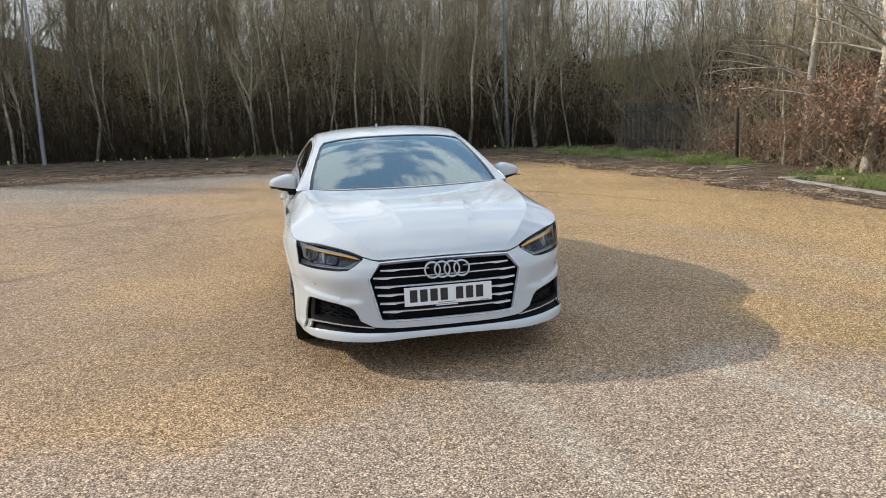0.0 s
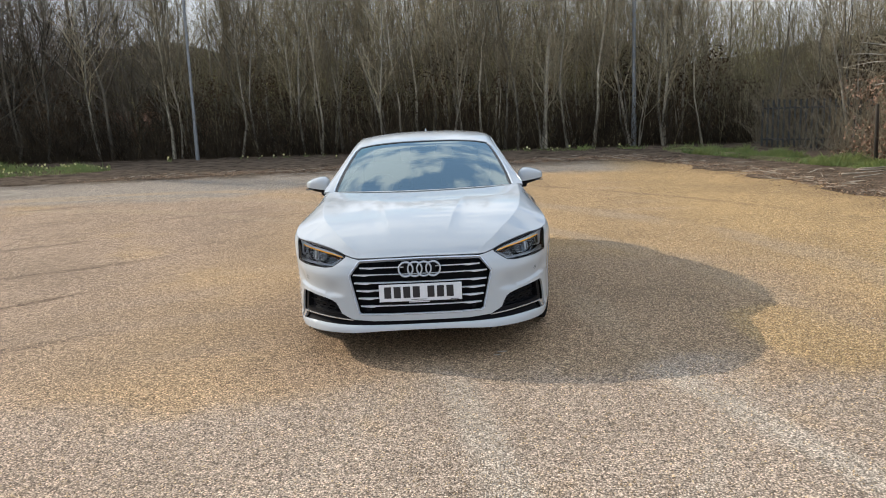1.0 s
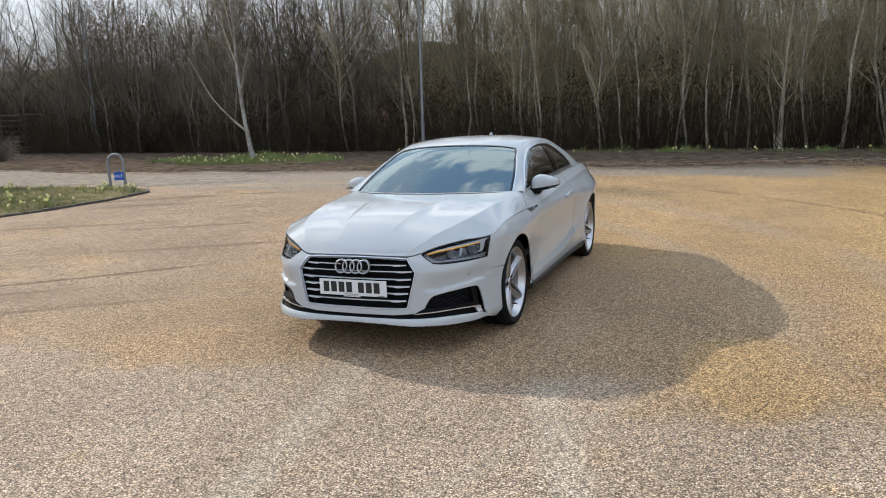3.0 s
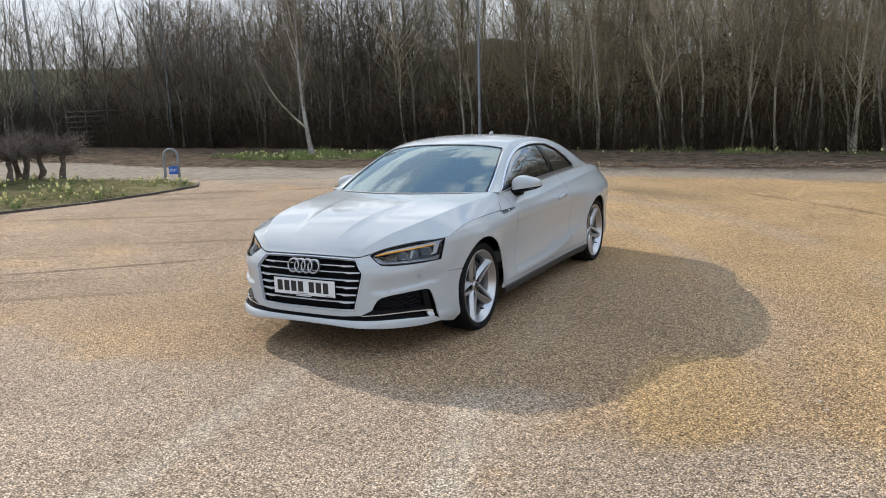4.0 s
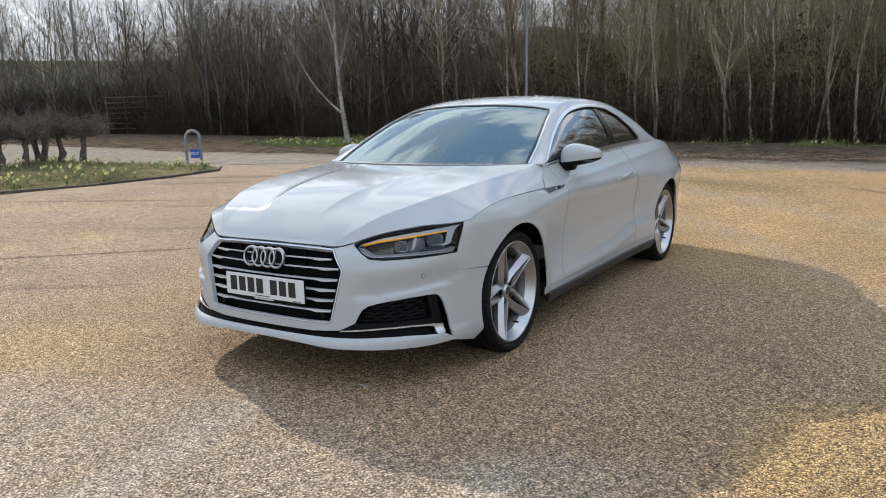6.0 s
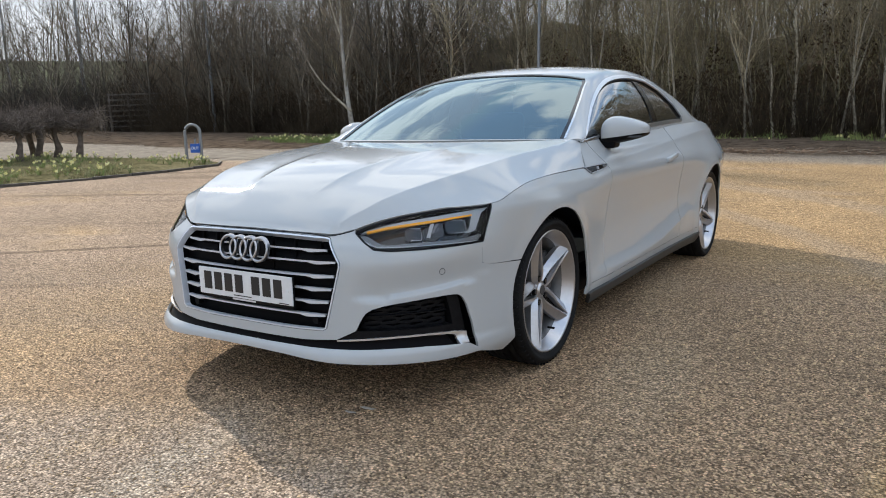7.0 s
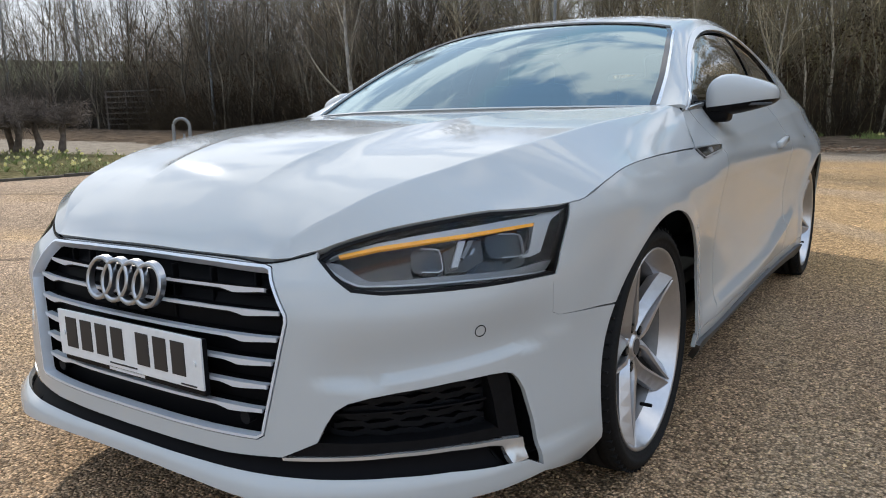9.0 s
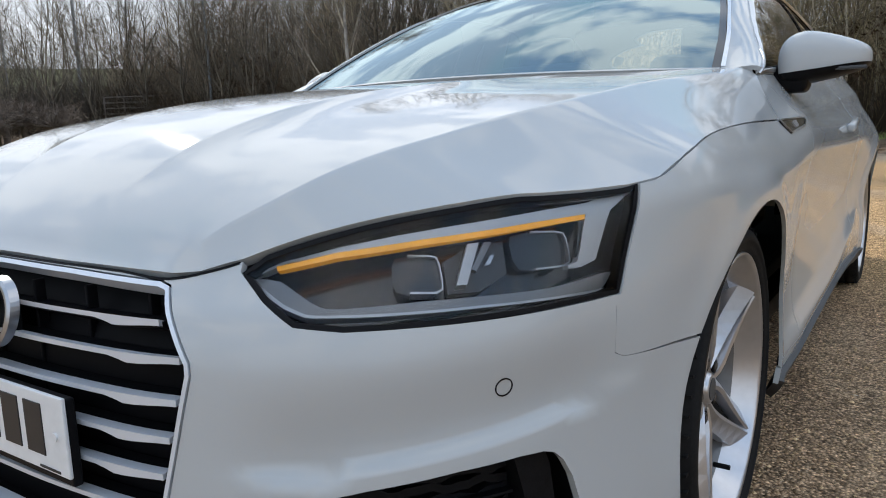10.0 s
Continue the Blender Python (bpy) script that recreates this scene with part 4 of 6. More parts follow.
# dark liners, floor and engine bay
for wy in WHEEL_Y:
    for sd in (1, -1):
        w = np.linspace(-.55, math.pi + .55, 28)
        pts, k = [], len(w)
        for xx in (.835, .55):
            pts += [(sd * xx, wy + .385 * math.cos(a), .33 + .385 * math.sin(a)) for a in w]
        F = [(i, i + 1, k + i + 1, k + i) for i in range(k - 1)]
        F.append(tuple(range(k, 2 * k)))
        mesh_object("wheel_liner", pts, F, BLACK, car, smooth=False)
bm = bmesh.new()
box(bm, (0, 2.35, .20), (1.50, 4.1, .08), .02)
part("underbody", bm, BLACK, car)
bm = bmesh.new()
box(bm, (0, .62, .42), (1.06, .86, .40), .03)
part("engine_bay", bm, BLACK, car)

# grille
grille = panel("grille", belt, both(GRILLE), MESH_BLACK, car, step=.04, off=-.055, gap=-.012, fringe=-.03, label="black grille with chrome bars")
panel("grille_frame", belt, both(GRILLE), SLAT_SILVER, grille, [[tuple(p) for p in shrink(dense(both(GRILLE), .02), .0105)]], step=.03, off=.002, gap=.0025, fringe=.025, edge_step=.012)


def side_x(z):
    """Half width of the grille at a height."""
    return np.interp(z, [.312, .325, .556, .572, .646, .656], [.37, .395, .455, .452, .385, .365]) - .020


for z in (.617, .573, .518, .469, .421, .371):
    X = side_x(z)
    xs = np.concatenate([-np.linspace(X, X - .10, 8), np.linspace(-X + .12, X - .12, 17), np.linspace(X - .10, X, 8)])
    rows = []
    for x in xs:
        sv = float(np.sign(x) * s_of_x(abs(x))) if abs(x) > 1e-6 else 0.0
        n_ = normal_of(belt, np.array([sv]), np.array([z]))[0]
        c0 = belt(np.array([sv]), np.array([z]))[0] - n_ * .014
        tip = soft(X - .115, X - .085, abs(x))
        lo = .0042 + .0065 * tip * (1 - .75 * soft(X - .085, X, abs(x)))
        up = np.array([0, 0, 1.0])
        rows.append([c0 - up * lo, c0 + up * .0025, c0 - n_ * .016 + up * .0035, c0 - n_ * .016 - up * .003])
    quad_bar(xs, rows, grille, "slat", SLAT_SILVER)
    # black web behind each bar
    rows = [[np.array(r[0]) - (0, -.006, .004), np.array(r[1]) + (0, .006, -.004), np.array(r[2]) + (0, .02, 0), np.array(r[3]) + (0, .02, -.012)] for r in rows]
    quad_bar(xs, rows, grille, "slat_web", MESH_BLACK)
for x in np.linspace(-.33, .33, 7):
    bm = bmesh.new()
    box(bm, (float(x), .012 + .35 * x * x, .49), (.006, .016, .30), .002)
    part("grille_rib", bm, MESH_BLACK, grille)

# four linked rings
for x in (-.0858, -.0286, .0286, .0858):
    rr, k, pr = .0445, 48, [(.0058, -.010), (.0052, .003), (.002, .006), (-.002, .006), (-.0052, .003), (-.0058, -.010)]
    rings_v, rings_f = [], []
    for i in range(k):
        a = i * 2 * math.pi / k
        for dr, dy in pr:
            rings_v.append((x + (rr + dr) * math.cos(a), -.038 - dy + (.22 * (rr + dr) * math.sin(a)), .600 + (rr + dr) * math.sin(a) * .98))
    for i in range(k):
        for j in range(6):
            rings_f.append((i * 6 + j, i * 6 + (j + 1) % 6, ((i + 1) % k) * 6 + (j + 1) % 6, ((i + 1) % k) * 6 + j))
    mesh_object("emblem_ring", rings_v, rings_f, EMBLEM, grille, "satin chrome ring", smooth=False)
bm = bmesh.new()
box(bm, (0, -.014, .600), (.20, .016, .065), .006)
part("emblem_carrier", bm, BLACK, grille)

# number plate with plain bars for its characters
bm = bmesh.new()
box(bm, (0, -.048, .4535), (.520, .006, .111), .0025)
plate = part("number_plate", bm, PLATE_WHITE, car, "white plate with seven plain dark bars")
bm = bmesh.new()
box(bm, (0, -.037, .444), (.512, .014, .122), .004)
part("plate_holder", bm, BLACK, plate)
PLATE_INK = material("plate_ink", (0.012, 0.012, 0.014), 0.5)
for x in (-.206, -.146, -.086, -.026, .066, .126, .186):
    bm = bmesh.new()
    box(bm, (x, -.0515, .457), (.044, .002, .073), .0007)
    part("character_bar", bm, PLATE_INK, plate)
for x, w, z, m_ in ((-.01, .10, .4085, PLATE_INK), (-.01, .13, .391, PLATE_WHITE), (.215, .05, .4035, PLATE_INK)):
    bm = bmesh.new()
    box(bm, (x, -.0515 if z > .395 else -.0448, z), (w, .0016, .0035 if z > .395 else .007), .0005)
    part("small_print", bm, m_, plate)
for x in (-.238, .238):
    bm = bmesh.new()
    disc(bm, (x, -.052, .4535), .006, .004, "Y", 14)
    part("plate_screw", bm, PLATE_WHITE, plate)

# headlights, intakes and sensors, both sides
AMBER = material("light_guide", (0.90, 0.40, 0.02), 0.25, grain=0.1, scale=300)
AMBER.node_tree.nodes["Principled BSDF"].inputs["Emission Color"].default_value = (1.0, 0.42, 0.02, 1)
AMBER.node_tree.nodes["Principled BSDF"].inputs["Emission Strength"].default_value = 0.12
for m in (list, mirrored):
    sg = 1 if m is list else -1
    lamp = panel("headlight", belt, m(LAMP + LAMP_TOP[1:-1]), GLOSS_BLACK, car, step=.03, off=-.062, gap=.003, fringe=-.056, label="dark headlight with silver light guides")
    panel("cover", belt, m(LAMP + LAMP_TOP[1:-1]), CLEAR, lamp, step=.03, off=-.005, gap=.004, fringe=0)
    panel("seal", belt, m(LAMP + LAMP_TOP[1:-1]), BLACK, lamp, [[tuple(p) for p in shrink(dense(m(LAMP + LAMP_TOP[1:-1]), .02), .008)]], step=.03, off=-.003, gap=.001, fringe=.02, edge_step=.012)
    panel("daytime_strip", belt, m([(.509, .6735), (.555, .6895), (.635, .7045), (.72, .7155), (.80, .7235), (.86, .7285), (.935, .735), (1.012, .741), (1.045, .7485), (1.083, .753), (1.077, .7445), (1.047, .727), (1.040, .715), (1.022, .682), (1.012, .664), (.985, .658), (.966, .659), (.966, .6625), (.982, .6655), (.990, .682), (1.0, .710), (1.0065, .7250), (.93, .7212), (.845, .7157), (.76, .7102), (.635, .6992), (.56, .6877), (.53, .6775)]), LENS, lamp, step=.03, off=-.018, gap=0, fringe=.012)
    panel("light_guide", belt, m([(.545, .6835), (.635, .6987), (.76, .7097), (.845, .7152), (.93, .7207), (1.004, .7245), (1.003, .7175), (.93, .7137), (.845, .7085), (.76, .7030), (.635, .6920), (.548, .6785)]), AMBER, lamp, step=.02, off=-.017, gap=0, fringe=.01)
    panel("lower_bezel", belt, m([(.509, .671), (.525, .660), (.565, .641), (.595, .631), (.61, .6295), (.68, .629), (.75, .629), (.825, .629), (.905, .6265), (1.0, .622), (1.022, .626), (1.04, .645), (1.025, .646), (.955, .641), (.91, .641), (.825, .643), (.75, .6435), (.68, .641), (.64, .640), (.62, .641), (.605, .646), (.575, .659), (.555, .668), (.53, .671)]), BEZEL, lamp, step=.02, off=-.020, gap=0, fringe=.02)
    panel("bezel_edge", belt, m([(.511, .6705), (.526, .6592), (.566, .6402), (.596, .6302), (.611, .6287), (.68, .6280), (.75, .6280), (.825, .6280), (.905, .6255), (1.0, .621), (1.022, .625), (1.0, .6245), (.905, .6288), (.825, .6315), (.75, .6315), (.68, .6315), (.613, .6320), (.598, .6335), (.568, .6435), (.530, .6610)]), LENS, lamp, step=.02, off=-.017, gap=0, fringe=.004)
    # projector lenses: dark bowls with thin bright rims on the upper and outer edges
    for poly in ([(.716, .697), (.735, .6985), (.765, .6965), (.777, .694), (.781, .686), (.783, .668), (.782, .657), (.772, .6535), (.735, .6555), (.717, .660), (.711, .670), (.711, .688)], [(.896, .7105), (.925, .7125), (.962, .709), (.976, .7055), (.980, .697), (.982, .677), (.980, .6655), (.968, .6625), (.925, .6645), (.902, .669), (.894, .680), (.892, .700)]):
        panel("lens", belt, m(poly), LENS_DARK, lamp, step=.02, off=-.040, gap=0, fringe=.01)
        top_edge = poly[1:9]
        panel("lens_rim", belt, m(top_edge + [tuple(q) for q in shrink(np.array(poly), .0020)[1:9]][::-1]), LENS_RIM, lamp, step=.02, off=-.032, gap=0, fringe=.02, edge_step=.006)
    panel("reflector", belt, m([(.788, .6905), (.806, .6965), (.822, .7045), (.842, .7055), (.884, .7065), (.884, .667), (.838, .654), (.79, .655)]), DARK_GREY, lamp, step=.02, off=-.046, gap=0, fringe=.02)
    panel("prism", belt, m([(.800, .6585), (.815, .6585), (.841, .7050), (.824, .7045)]), LENS, lamp, step=.02, off=-.028, gap=0, fringe=.03)
    panel("prism", belt, m([(.826, .676), (.833, .673), (.862, .7055), (.850, .7060)]), BEZEL, lamp, step=.02, off=-.034, gap=0, fringe=.02)
    panel("prism", belt, m([(.846, .678), (.856, .680), (.864, .690), (.858, .6905)]), LENS_RIM, lamp, step=.02, off=-.036, gap=0, fringe=.02)
    panel("turn_lens", belt, m([(.984, .668), (.9885, .6685), (1.0035, .7155), (.9945, .7165)]), LENS_DARK, lamp, step=.02, off=-.021, gap=0, fringe=.01)
    # side intake
    HOLE = [(.46, .290)] + MOUTH + [(.9, .222), (.6, .22), (.44, .222)]
    intake = panel("side_intake", belt, m(HOLE), BLACK, car, step=.04, off=-.075, gap=-.015, fringe=-.05, label="black side air intake with textured mesh")
    # wavy black slats one above another, with a straight brace across
    for r_ in range(7):
        zz = .327 + .0165 * r_
        s0 = float(np.interp(zz, [.30, .322, .356, .386, .402, .413, .4215, .433], [.50, .518, .535, .555, .581, .624, .675, .785])) + .004
        run = np.linspace(s0, .872, max(4, int((.872 - s0) / .012)))
        wob = [.0030 * math.sin(q * 75 + r_ * 2.1) + .0016 * math.sin(q * 171 + r_) for q in run]
        panel("slat", belt, m([(q, zz + w_ - .0062) for q, w_ in zip(run, wob)] + [(q, zz + w_ + .0050) for q, w_ in zip(run[::-1], wob[::-1])]), MESH_SLAT, intake, step=.03, off=-.050, gap=0, fringe=.018, edge_step=.012)
    panel("brace", belt, m([(.540, .3655), (.70, .372), (.872, .3745), (.872, .3780), (.70, .3755), (.543, .3690)]), MESH_SLAT, intake, step=.03, off=-.036, gap=0, fringe=.02)
    panel("intake_blade", belt, m([(.862, .436), (.897, .4345), (.915, .428), (.924, .405), (.930, .36), (.944, .288), (.892, .296), (.878, .38)]), BLACK, intake, step=.03, off=-.020, gap=0, fringe=.05)
    panel("intake_ledge", belt, m([(.442, .287), (.515, .3185), (.70, .3215), (.878, .3235), (.895, .301), (.78, .303), (.665, .301), (.555, .294)]), BLACK, intake, step=.03, off=-.010, gap=0, fringe=.05)
    panel("trim_strip", belt, m([(.438, .2835), (.555, .2925), (.665, .2995), (.775, .3015), (.885, .2965), (.940, .2880), (.946, .246), (.905, .2465), (.888, .283), (.86, .2895), (.775, .2945), (.665, .2930), (.555, .2860), (.44, .278)]), TRIM_CHROME, intake, step=.02, off=-.003, gap=0, fringe=.015)
    panel("intake_floor", belt, m([(0.0, .272), (.44, .278), (.555, .284), (.665, .291), (.775, .292), (.86, .286), (.90, .245), (.90, .214), (.6, .212), (.4, .217), (0.0, .224)]), MESH_BLACK, intake, step=.04, off=-.028, gap=0, fringe=.02)
    for cx, cz in ((.8465, .5245),):
        ring_o = [(cx + .0125 * math.cos(a), cz + .0125 * math.sin(a)) for a in np.linspace(0, 6.283, 25)[:-1]]
        ring_i = [(cx + .0108 * math.cos(a), cz + .0108 * math.sin(a)) for a in np.linspace(0, 6.283, 25)[:-1]]
        panel("parking_sensor", belt, m(ring_o), BLACK, car, [m(ring_i)], step=.05, off=.0008, gap=0, fringe=.001, edge_step=.01)
    bm = bmesh.new()
    disc(bm, (sg * .335, -.004, .345), .014, .02, "Y", 18)
    part("grille_sensor", bm, BLACK, grille)
    # wing vent
    V0 = [(1.286, .826), (1.30, .829), (1.53, .832), (1.545, .824), (1.50, .811), (1.36, .800), (1.318, .797)]
    VS = [(float(s_of_y(a)), b) for a, b in V0]
    vent = panel("wing_vent", belt, m(VS), GLOSS_BLACK, car, step=.02, off=.004, gap=0, fringe=.01)
    panel("vent_trim", belt, m([(float(s_of_y(a)), b) for a, b in V0]), EMBLEM, vent, [m([tuple(q) for q in shrink(np.array(VS), .0032)])], step=.02, off=.006, gap=0, fringe=.004, edge_step=.012)
    panel("vent_fin", belt, m([(float(s_of_y(a)), b) for a, b in ((1.40, .822), (1.43, .824), (1.418, .811), (1.40, .809))]), EMBLEM, vent, step=.02, off=.007, gap=0, fringe=.004)
    # door handle
    hv = []
    bm = bmesh.new()
    vs = box(bm, (0, 0, 0), (.026, .20, .030), .010)
    for v in vs:
        v.co.z += .012 * (v.co.y / .1)
        v.co.x -= .012 * (v.co.y / .1) ** 2
    bmesh.ops.translate(bm, vec=(sg * .925, 2.60, .798), verts=vs)
    part("door_handle", bm, PAINT, car, smooth=True)
    # door mirror
    def shell(low):
        out = bmesh.new()
        bmesh.ops.create_uvsphere(out, u_segments=28, v_segments=18, radius=1)
        for v in out.verts:
            x, y, z = v.co
            e = .62
            x, y, z = (abs(c) ** e * (1 if c > 0 else -1) for c in (x, y, z))
            w = .110
            fall = soft(-.6, 1.1, x)
            hgt = (.094 - .046 * fall) if z > 0 else (.050 - .018 * fall)
            v.co = (sg * (.905 + x * w), 1.775 + y * (.095 if y < 0 else .05) + .040 * x, .975 + z * float(hgt) + .010 * x)
        cut = .963
        kill = [f for f in out.faces if (f.calc_center_median().z > cut + .010 * (abs(f.calc_center_median().x) - .905) / .118) == low]
        bmesh.ops.delete(out, geom=kill, context="FACES")
        return out
    mir = part("door_mirror", shell(False), PAINT, car, "white cap over a black base", smooth=True)
    part("mirror_base", shell(True), BLACK, mir, smooth=True)
    bm = bmesh.new()
    vs = box(bm, (0, 0, 0), (.10, .10, .075), .02)
    for v in vs:
        v.co.x -= .35 * v.co.z * 0
        v.co.y *= 1 + 3 * v.co.z
        v.co.x = v.co.x * (1 + 2 * v.co.z)
    bmesh.ops.translate(bm, vec=(sg * .826, 1.735, .936), verts=vs)
    part("mirror_arm", bm, BLACK, mir, smooth=True)
    bm = bmesh.new()
    box(bm, (sg * .955, 1.705, .957), (.11, .012, .009), .003)
    part("mirror_indicator", bm, DARK_GREY, mir)
    # black strip standing in for the shaded seam above the sill
    panel("sill_seam_shade", belt, m([(float(s_of_y(y)), z) for y, z in ((1.26, .2695), (2.2, .2705), (3.27, .2700), (3.27, .2678), (2.2, .2678), (1.26, .2678))]), BLACK, car, step=.04, off=-.002, gap=0, fringe=.01)

# wipers and cowl
for x0, x1, y0, y1 in ((-.62, .02, 1.30, 1.22), (-.02, .60, 1.16, 1.33)):
    pth = [(x, 1.165 + .235 * (x / .735) ** 2 + .012 + .05 * math.sin(math.pi * (x - x0) / (x1 - x0)), .952 + .016 * math.sin(math.pi * (x - x0) / (x1 - x0)) - .012 * (x / .735) ** 2) for x in np.linspace(x0, x1, 12)]
    Heap().tube(pth, [.005] * 12, 5, True).make("wiper", BLACK, car)
bm = bmesh.new()
vs = box(bm, (0, 1.30, .89), (1.36, .30, .10), .02)
for v in vs:
    v.co.y += .22 * (v.co.x / .73) ** 2
part("cowl", bm, BLACK, car)
# shark-fin aerial
bm = bmesh.new()
vs = box(bm, (0, 0, .03), (.03, .13, .06), .01)
for v in vs:
    if v.co.z > .03:
        v.co.y, v.co.x = v.co.y * .45 + .035, v.co.x * .4
bmesh.ops.translate(bm, vec=(0, 3.02, 1.335), verts=list(bm.verts))
part("roof_aerial", bm, PAINT, car, smooth=True)

# cabin furniture, seen through the glass
bm = bmesh.new()
vs = box(bm, (0, 1.62, .84), (1.40, .42, .20), .06)
part("dashboard", bm, TRIM_IN, car, smooth=True)
bm = bmesh.new()
box(bm, (-.38, 1.60, .955), (.36, .22, .06), .03)
part("instrument_hood", bm, TRIM_IN, car, smooth=True)
ring_pts = [(-.38 + .18 * math.cos(a), 1.93 + .07 * math.sin(a), .86 + .165 * math.sin(a)) for a in np.linspace(0, 2 * math.pi, 33)]
Heap().tube(ring_pts, [.016] * 33, 8).make("steering_wheel", TRIM_IN, car)
for x in (-.38, .38):
    bm = bmesh.new()
    box(bm, (x, 2.38, .50), (.50, .52, .18), .06)
    seat = part("front_seat", bm, LEATHER, car, smooth=True)
    bm = bmesh.new()
    box(bm, (x, 2.66, .80), (.48, .15, .60), .06, Matrix.Rotation(0, 4, "X"))
    part("seat_back", bm, LEATHER, seat, smooth=True)
    bm = bmesh.new()
    box(bm, (x, 2.72, 1.145), (.26, .09, .15), .035)
    part("headrest", bm, LEATHER, seat, smooth=True)
bm = bmesh.new()
box(bm, (0, 3.30, .72), (1.18, .16, .52), .06)
part("rear_bench", bm, LEATHER, car, smooth=True)
bm = bmesh.new()
box(bm, (0, 2.06, 1.235), (.24, .035, .075), .016)
part("inner_mirror", bm, BLACK, car, smooth=True)
bm = bmesh.new()
box(bm, (0, 2.35, .34), (1.5, 2.6, .06), .02)
part("cabin_floor", bm, TRIM_IN, car)

# ---- verges, road and woods ----
rng = np.random.default_rng(7)


def wavy(poly, amount, gap=0.35, seed=3):
    """A polygon's edge made uneven."""
    p = dense(poly, gap)
    q = [noise.noise_vector(Vector((x * 1.3, y * 1.3, seed))) + 0.5 * noise.noise_vector(Vector((x * 4, y * 4, seed))) for x, y in p]
    return [(x + amount * v.x, y + amount * v.y) for (x, y), v in zip(p, q)]


def sheet(name, poly, lift, mat, label, category, wave=0.25, rough=0.0, seed=3, step=0.5):
    """A thin uneven layer on the ground."""
    ring = np.array(wavy(poly, wave, seed=seed))
    lo, hi = ring.min(0), ring.max(0)
    grid = np.stack(np.meshgrid(np.arange(lo[0], hi[0], step), np.arange(lo[1], hi[1], step), indexing="ij"), -1).reshape(-1, 2)
    grid = grid[inside(grid, ring)]
    pts = np.concatenate([ring, grid])
    k = len(ring)
    vs, _, fs, _, _, _ = delaunay_2d_cdt([Vector(p) for p in pts], [(i, (i + 1) % k) for i in range(k)], [], 1, 1e-5)
    uv = np.array([tuple(v) for v in vs])
    z = ground_z(uv[:, 0], uv[:, 1]) + lift
    if rough:
        z = z + rough * np.array([noise.noise(Vector((x * 1.7, y * 1.7, seed))) + .6 for x, y in uv])
        dist = np.array([np.min(np.hypot(*(ring - p).T)) for p in uv])
        z = ground_z(uv[:, 0], uv[:, 1]) + .004 + (z - ground_z(uv[:, 0], uv[:, 1])) * np.clip(dist / .5, 0, 1)
    faces = [tuple(f) for f in fs]
    v = np.c_[uv, z]
    faces = [f if np.cross(v[f[1]] - v[f[0]], v[f[2]] - v[f[0]])[2] > 0 else f[::-1] for f in faces]
    return tagged(mesh_object(name, v, faces, mat), label, category, kind="structure")


sheet("road", [(-60, 2), (-15.5, 6.6), (-13.5, 8.3), (-10.6, 9.0), (-9.2, 9.6), (-8.6, 10.6), (-9.4, 11.4), (-12.9, 11.2), (-15, 11.3), (-19, 11.8), (-25, 11.8), (-60, 14)],
      .005, TARMAC, "worn pale road leading out past the island", "road", .5)
sheet("verge_litter", [(-12.5, 12.0), (-8.1, 12.7), (-5.2, 13.4), (1.8, 14.5), (5.0, 15.6), (5.8, 13.0), (6.35, 10.1), (6.75, 7.5), (6.95, 5.8), (7.1, 4.2), (6.9, -4), (12, -4), (12, 21.5), (-62, 25), (-62, 14.6), (-25, 12.3), (-19, 12.2), (-15, 11.7)],
      .016, LITTER, "brown leaf litter and twigs along the woodland edge", "leaf litter", .55, .05)
sheet("island", [(-9.9, .2), (-9.5, 3.1), (-9.15, 5.0), (-9.1, 6.4), (-9.3, 7.7), (-9.9, 8.3), (-10.9, 8.55), (-13.0, 8.3), (-15.0, 8.0), (-16.2, 3), (-16.5, .2)], .03, SOIL, "grassy traffic island with daffodils", "verge", .06, .05)
sheet("verge_grass", [(-16.0, 14.2), (-12.5, 13.2), (-9.3, 14.2), (-8.4, 15.6), (-9.5, 16.8), (-13, 17.2), (-15.8, 16.4)], .03, SOIL, "low grass verge under a birch tree", "verge", .25, .06)
sheet("verge_grass", [(6.3, 17.6), (6.6, 15.6), (7.6, 12.4), (8.3, 10.4), (9.2, 9.6), (9.6, 11), (8.8, 13.6), (8.2, 17.4), (7.4, 19)], .03, SOIL, "green grass verge beside the fence", "verge", .25, .08)
sheet("verge_grass", [(8.15, 8.2), (8.1, 4.2), (9.5, 3.8), (9.6, 8.2)], .10, SOIL, "green grass verge behind a concrete kerb", "verge", .08, .05)


ISLAND = [(-9.9, .6), (-9.55, 3.1), (-9.25, 5.0), (-9.2, 6.4), (-9.4, 7.6), (-10.0, 8.2), (-10.9, 8.4), (-13.0, 8.1), (-14.9, 7.8), (-16.0, 3), (-16.3, .6)]
BIRCH_VERGE = [(-15.8, 14.4), (-12.5, 13.5), (-9.5, 14.4), (-8.7, 15.6), (-9.6, 16.6), (-13, 17.0), (-15.6, 16.3)]
EAST_VERGE = [(6.5, 17.4), (6.8, 15.6), (7.8, 12.4), (8.4, 10.6), (9.1, 9.8), (9.5, 11), (8.7, 13.6), (8.0, 17.2)]
WOOD_EDGE = [(-4, 18.3), (6.2, 17.9), (6.6, 18.9), (-1, 19.2), (-4, 19.0)]
KERB_VERGE = [(8.2, 8.0), (8.15, 4.3), (9.2, 4.0), (9.3, 8.0)]


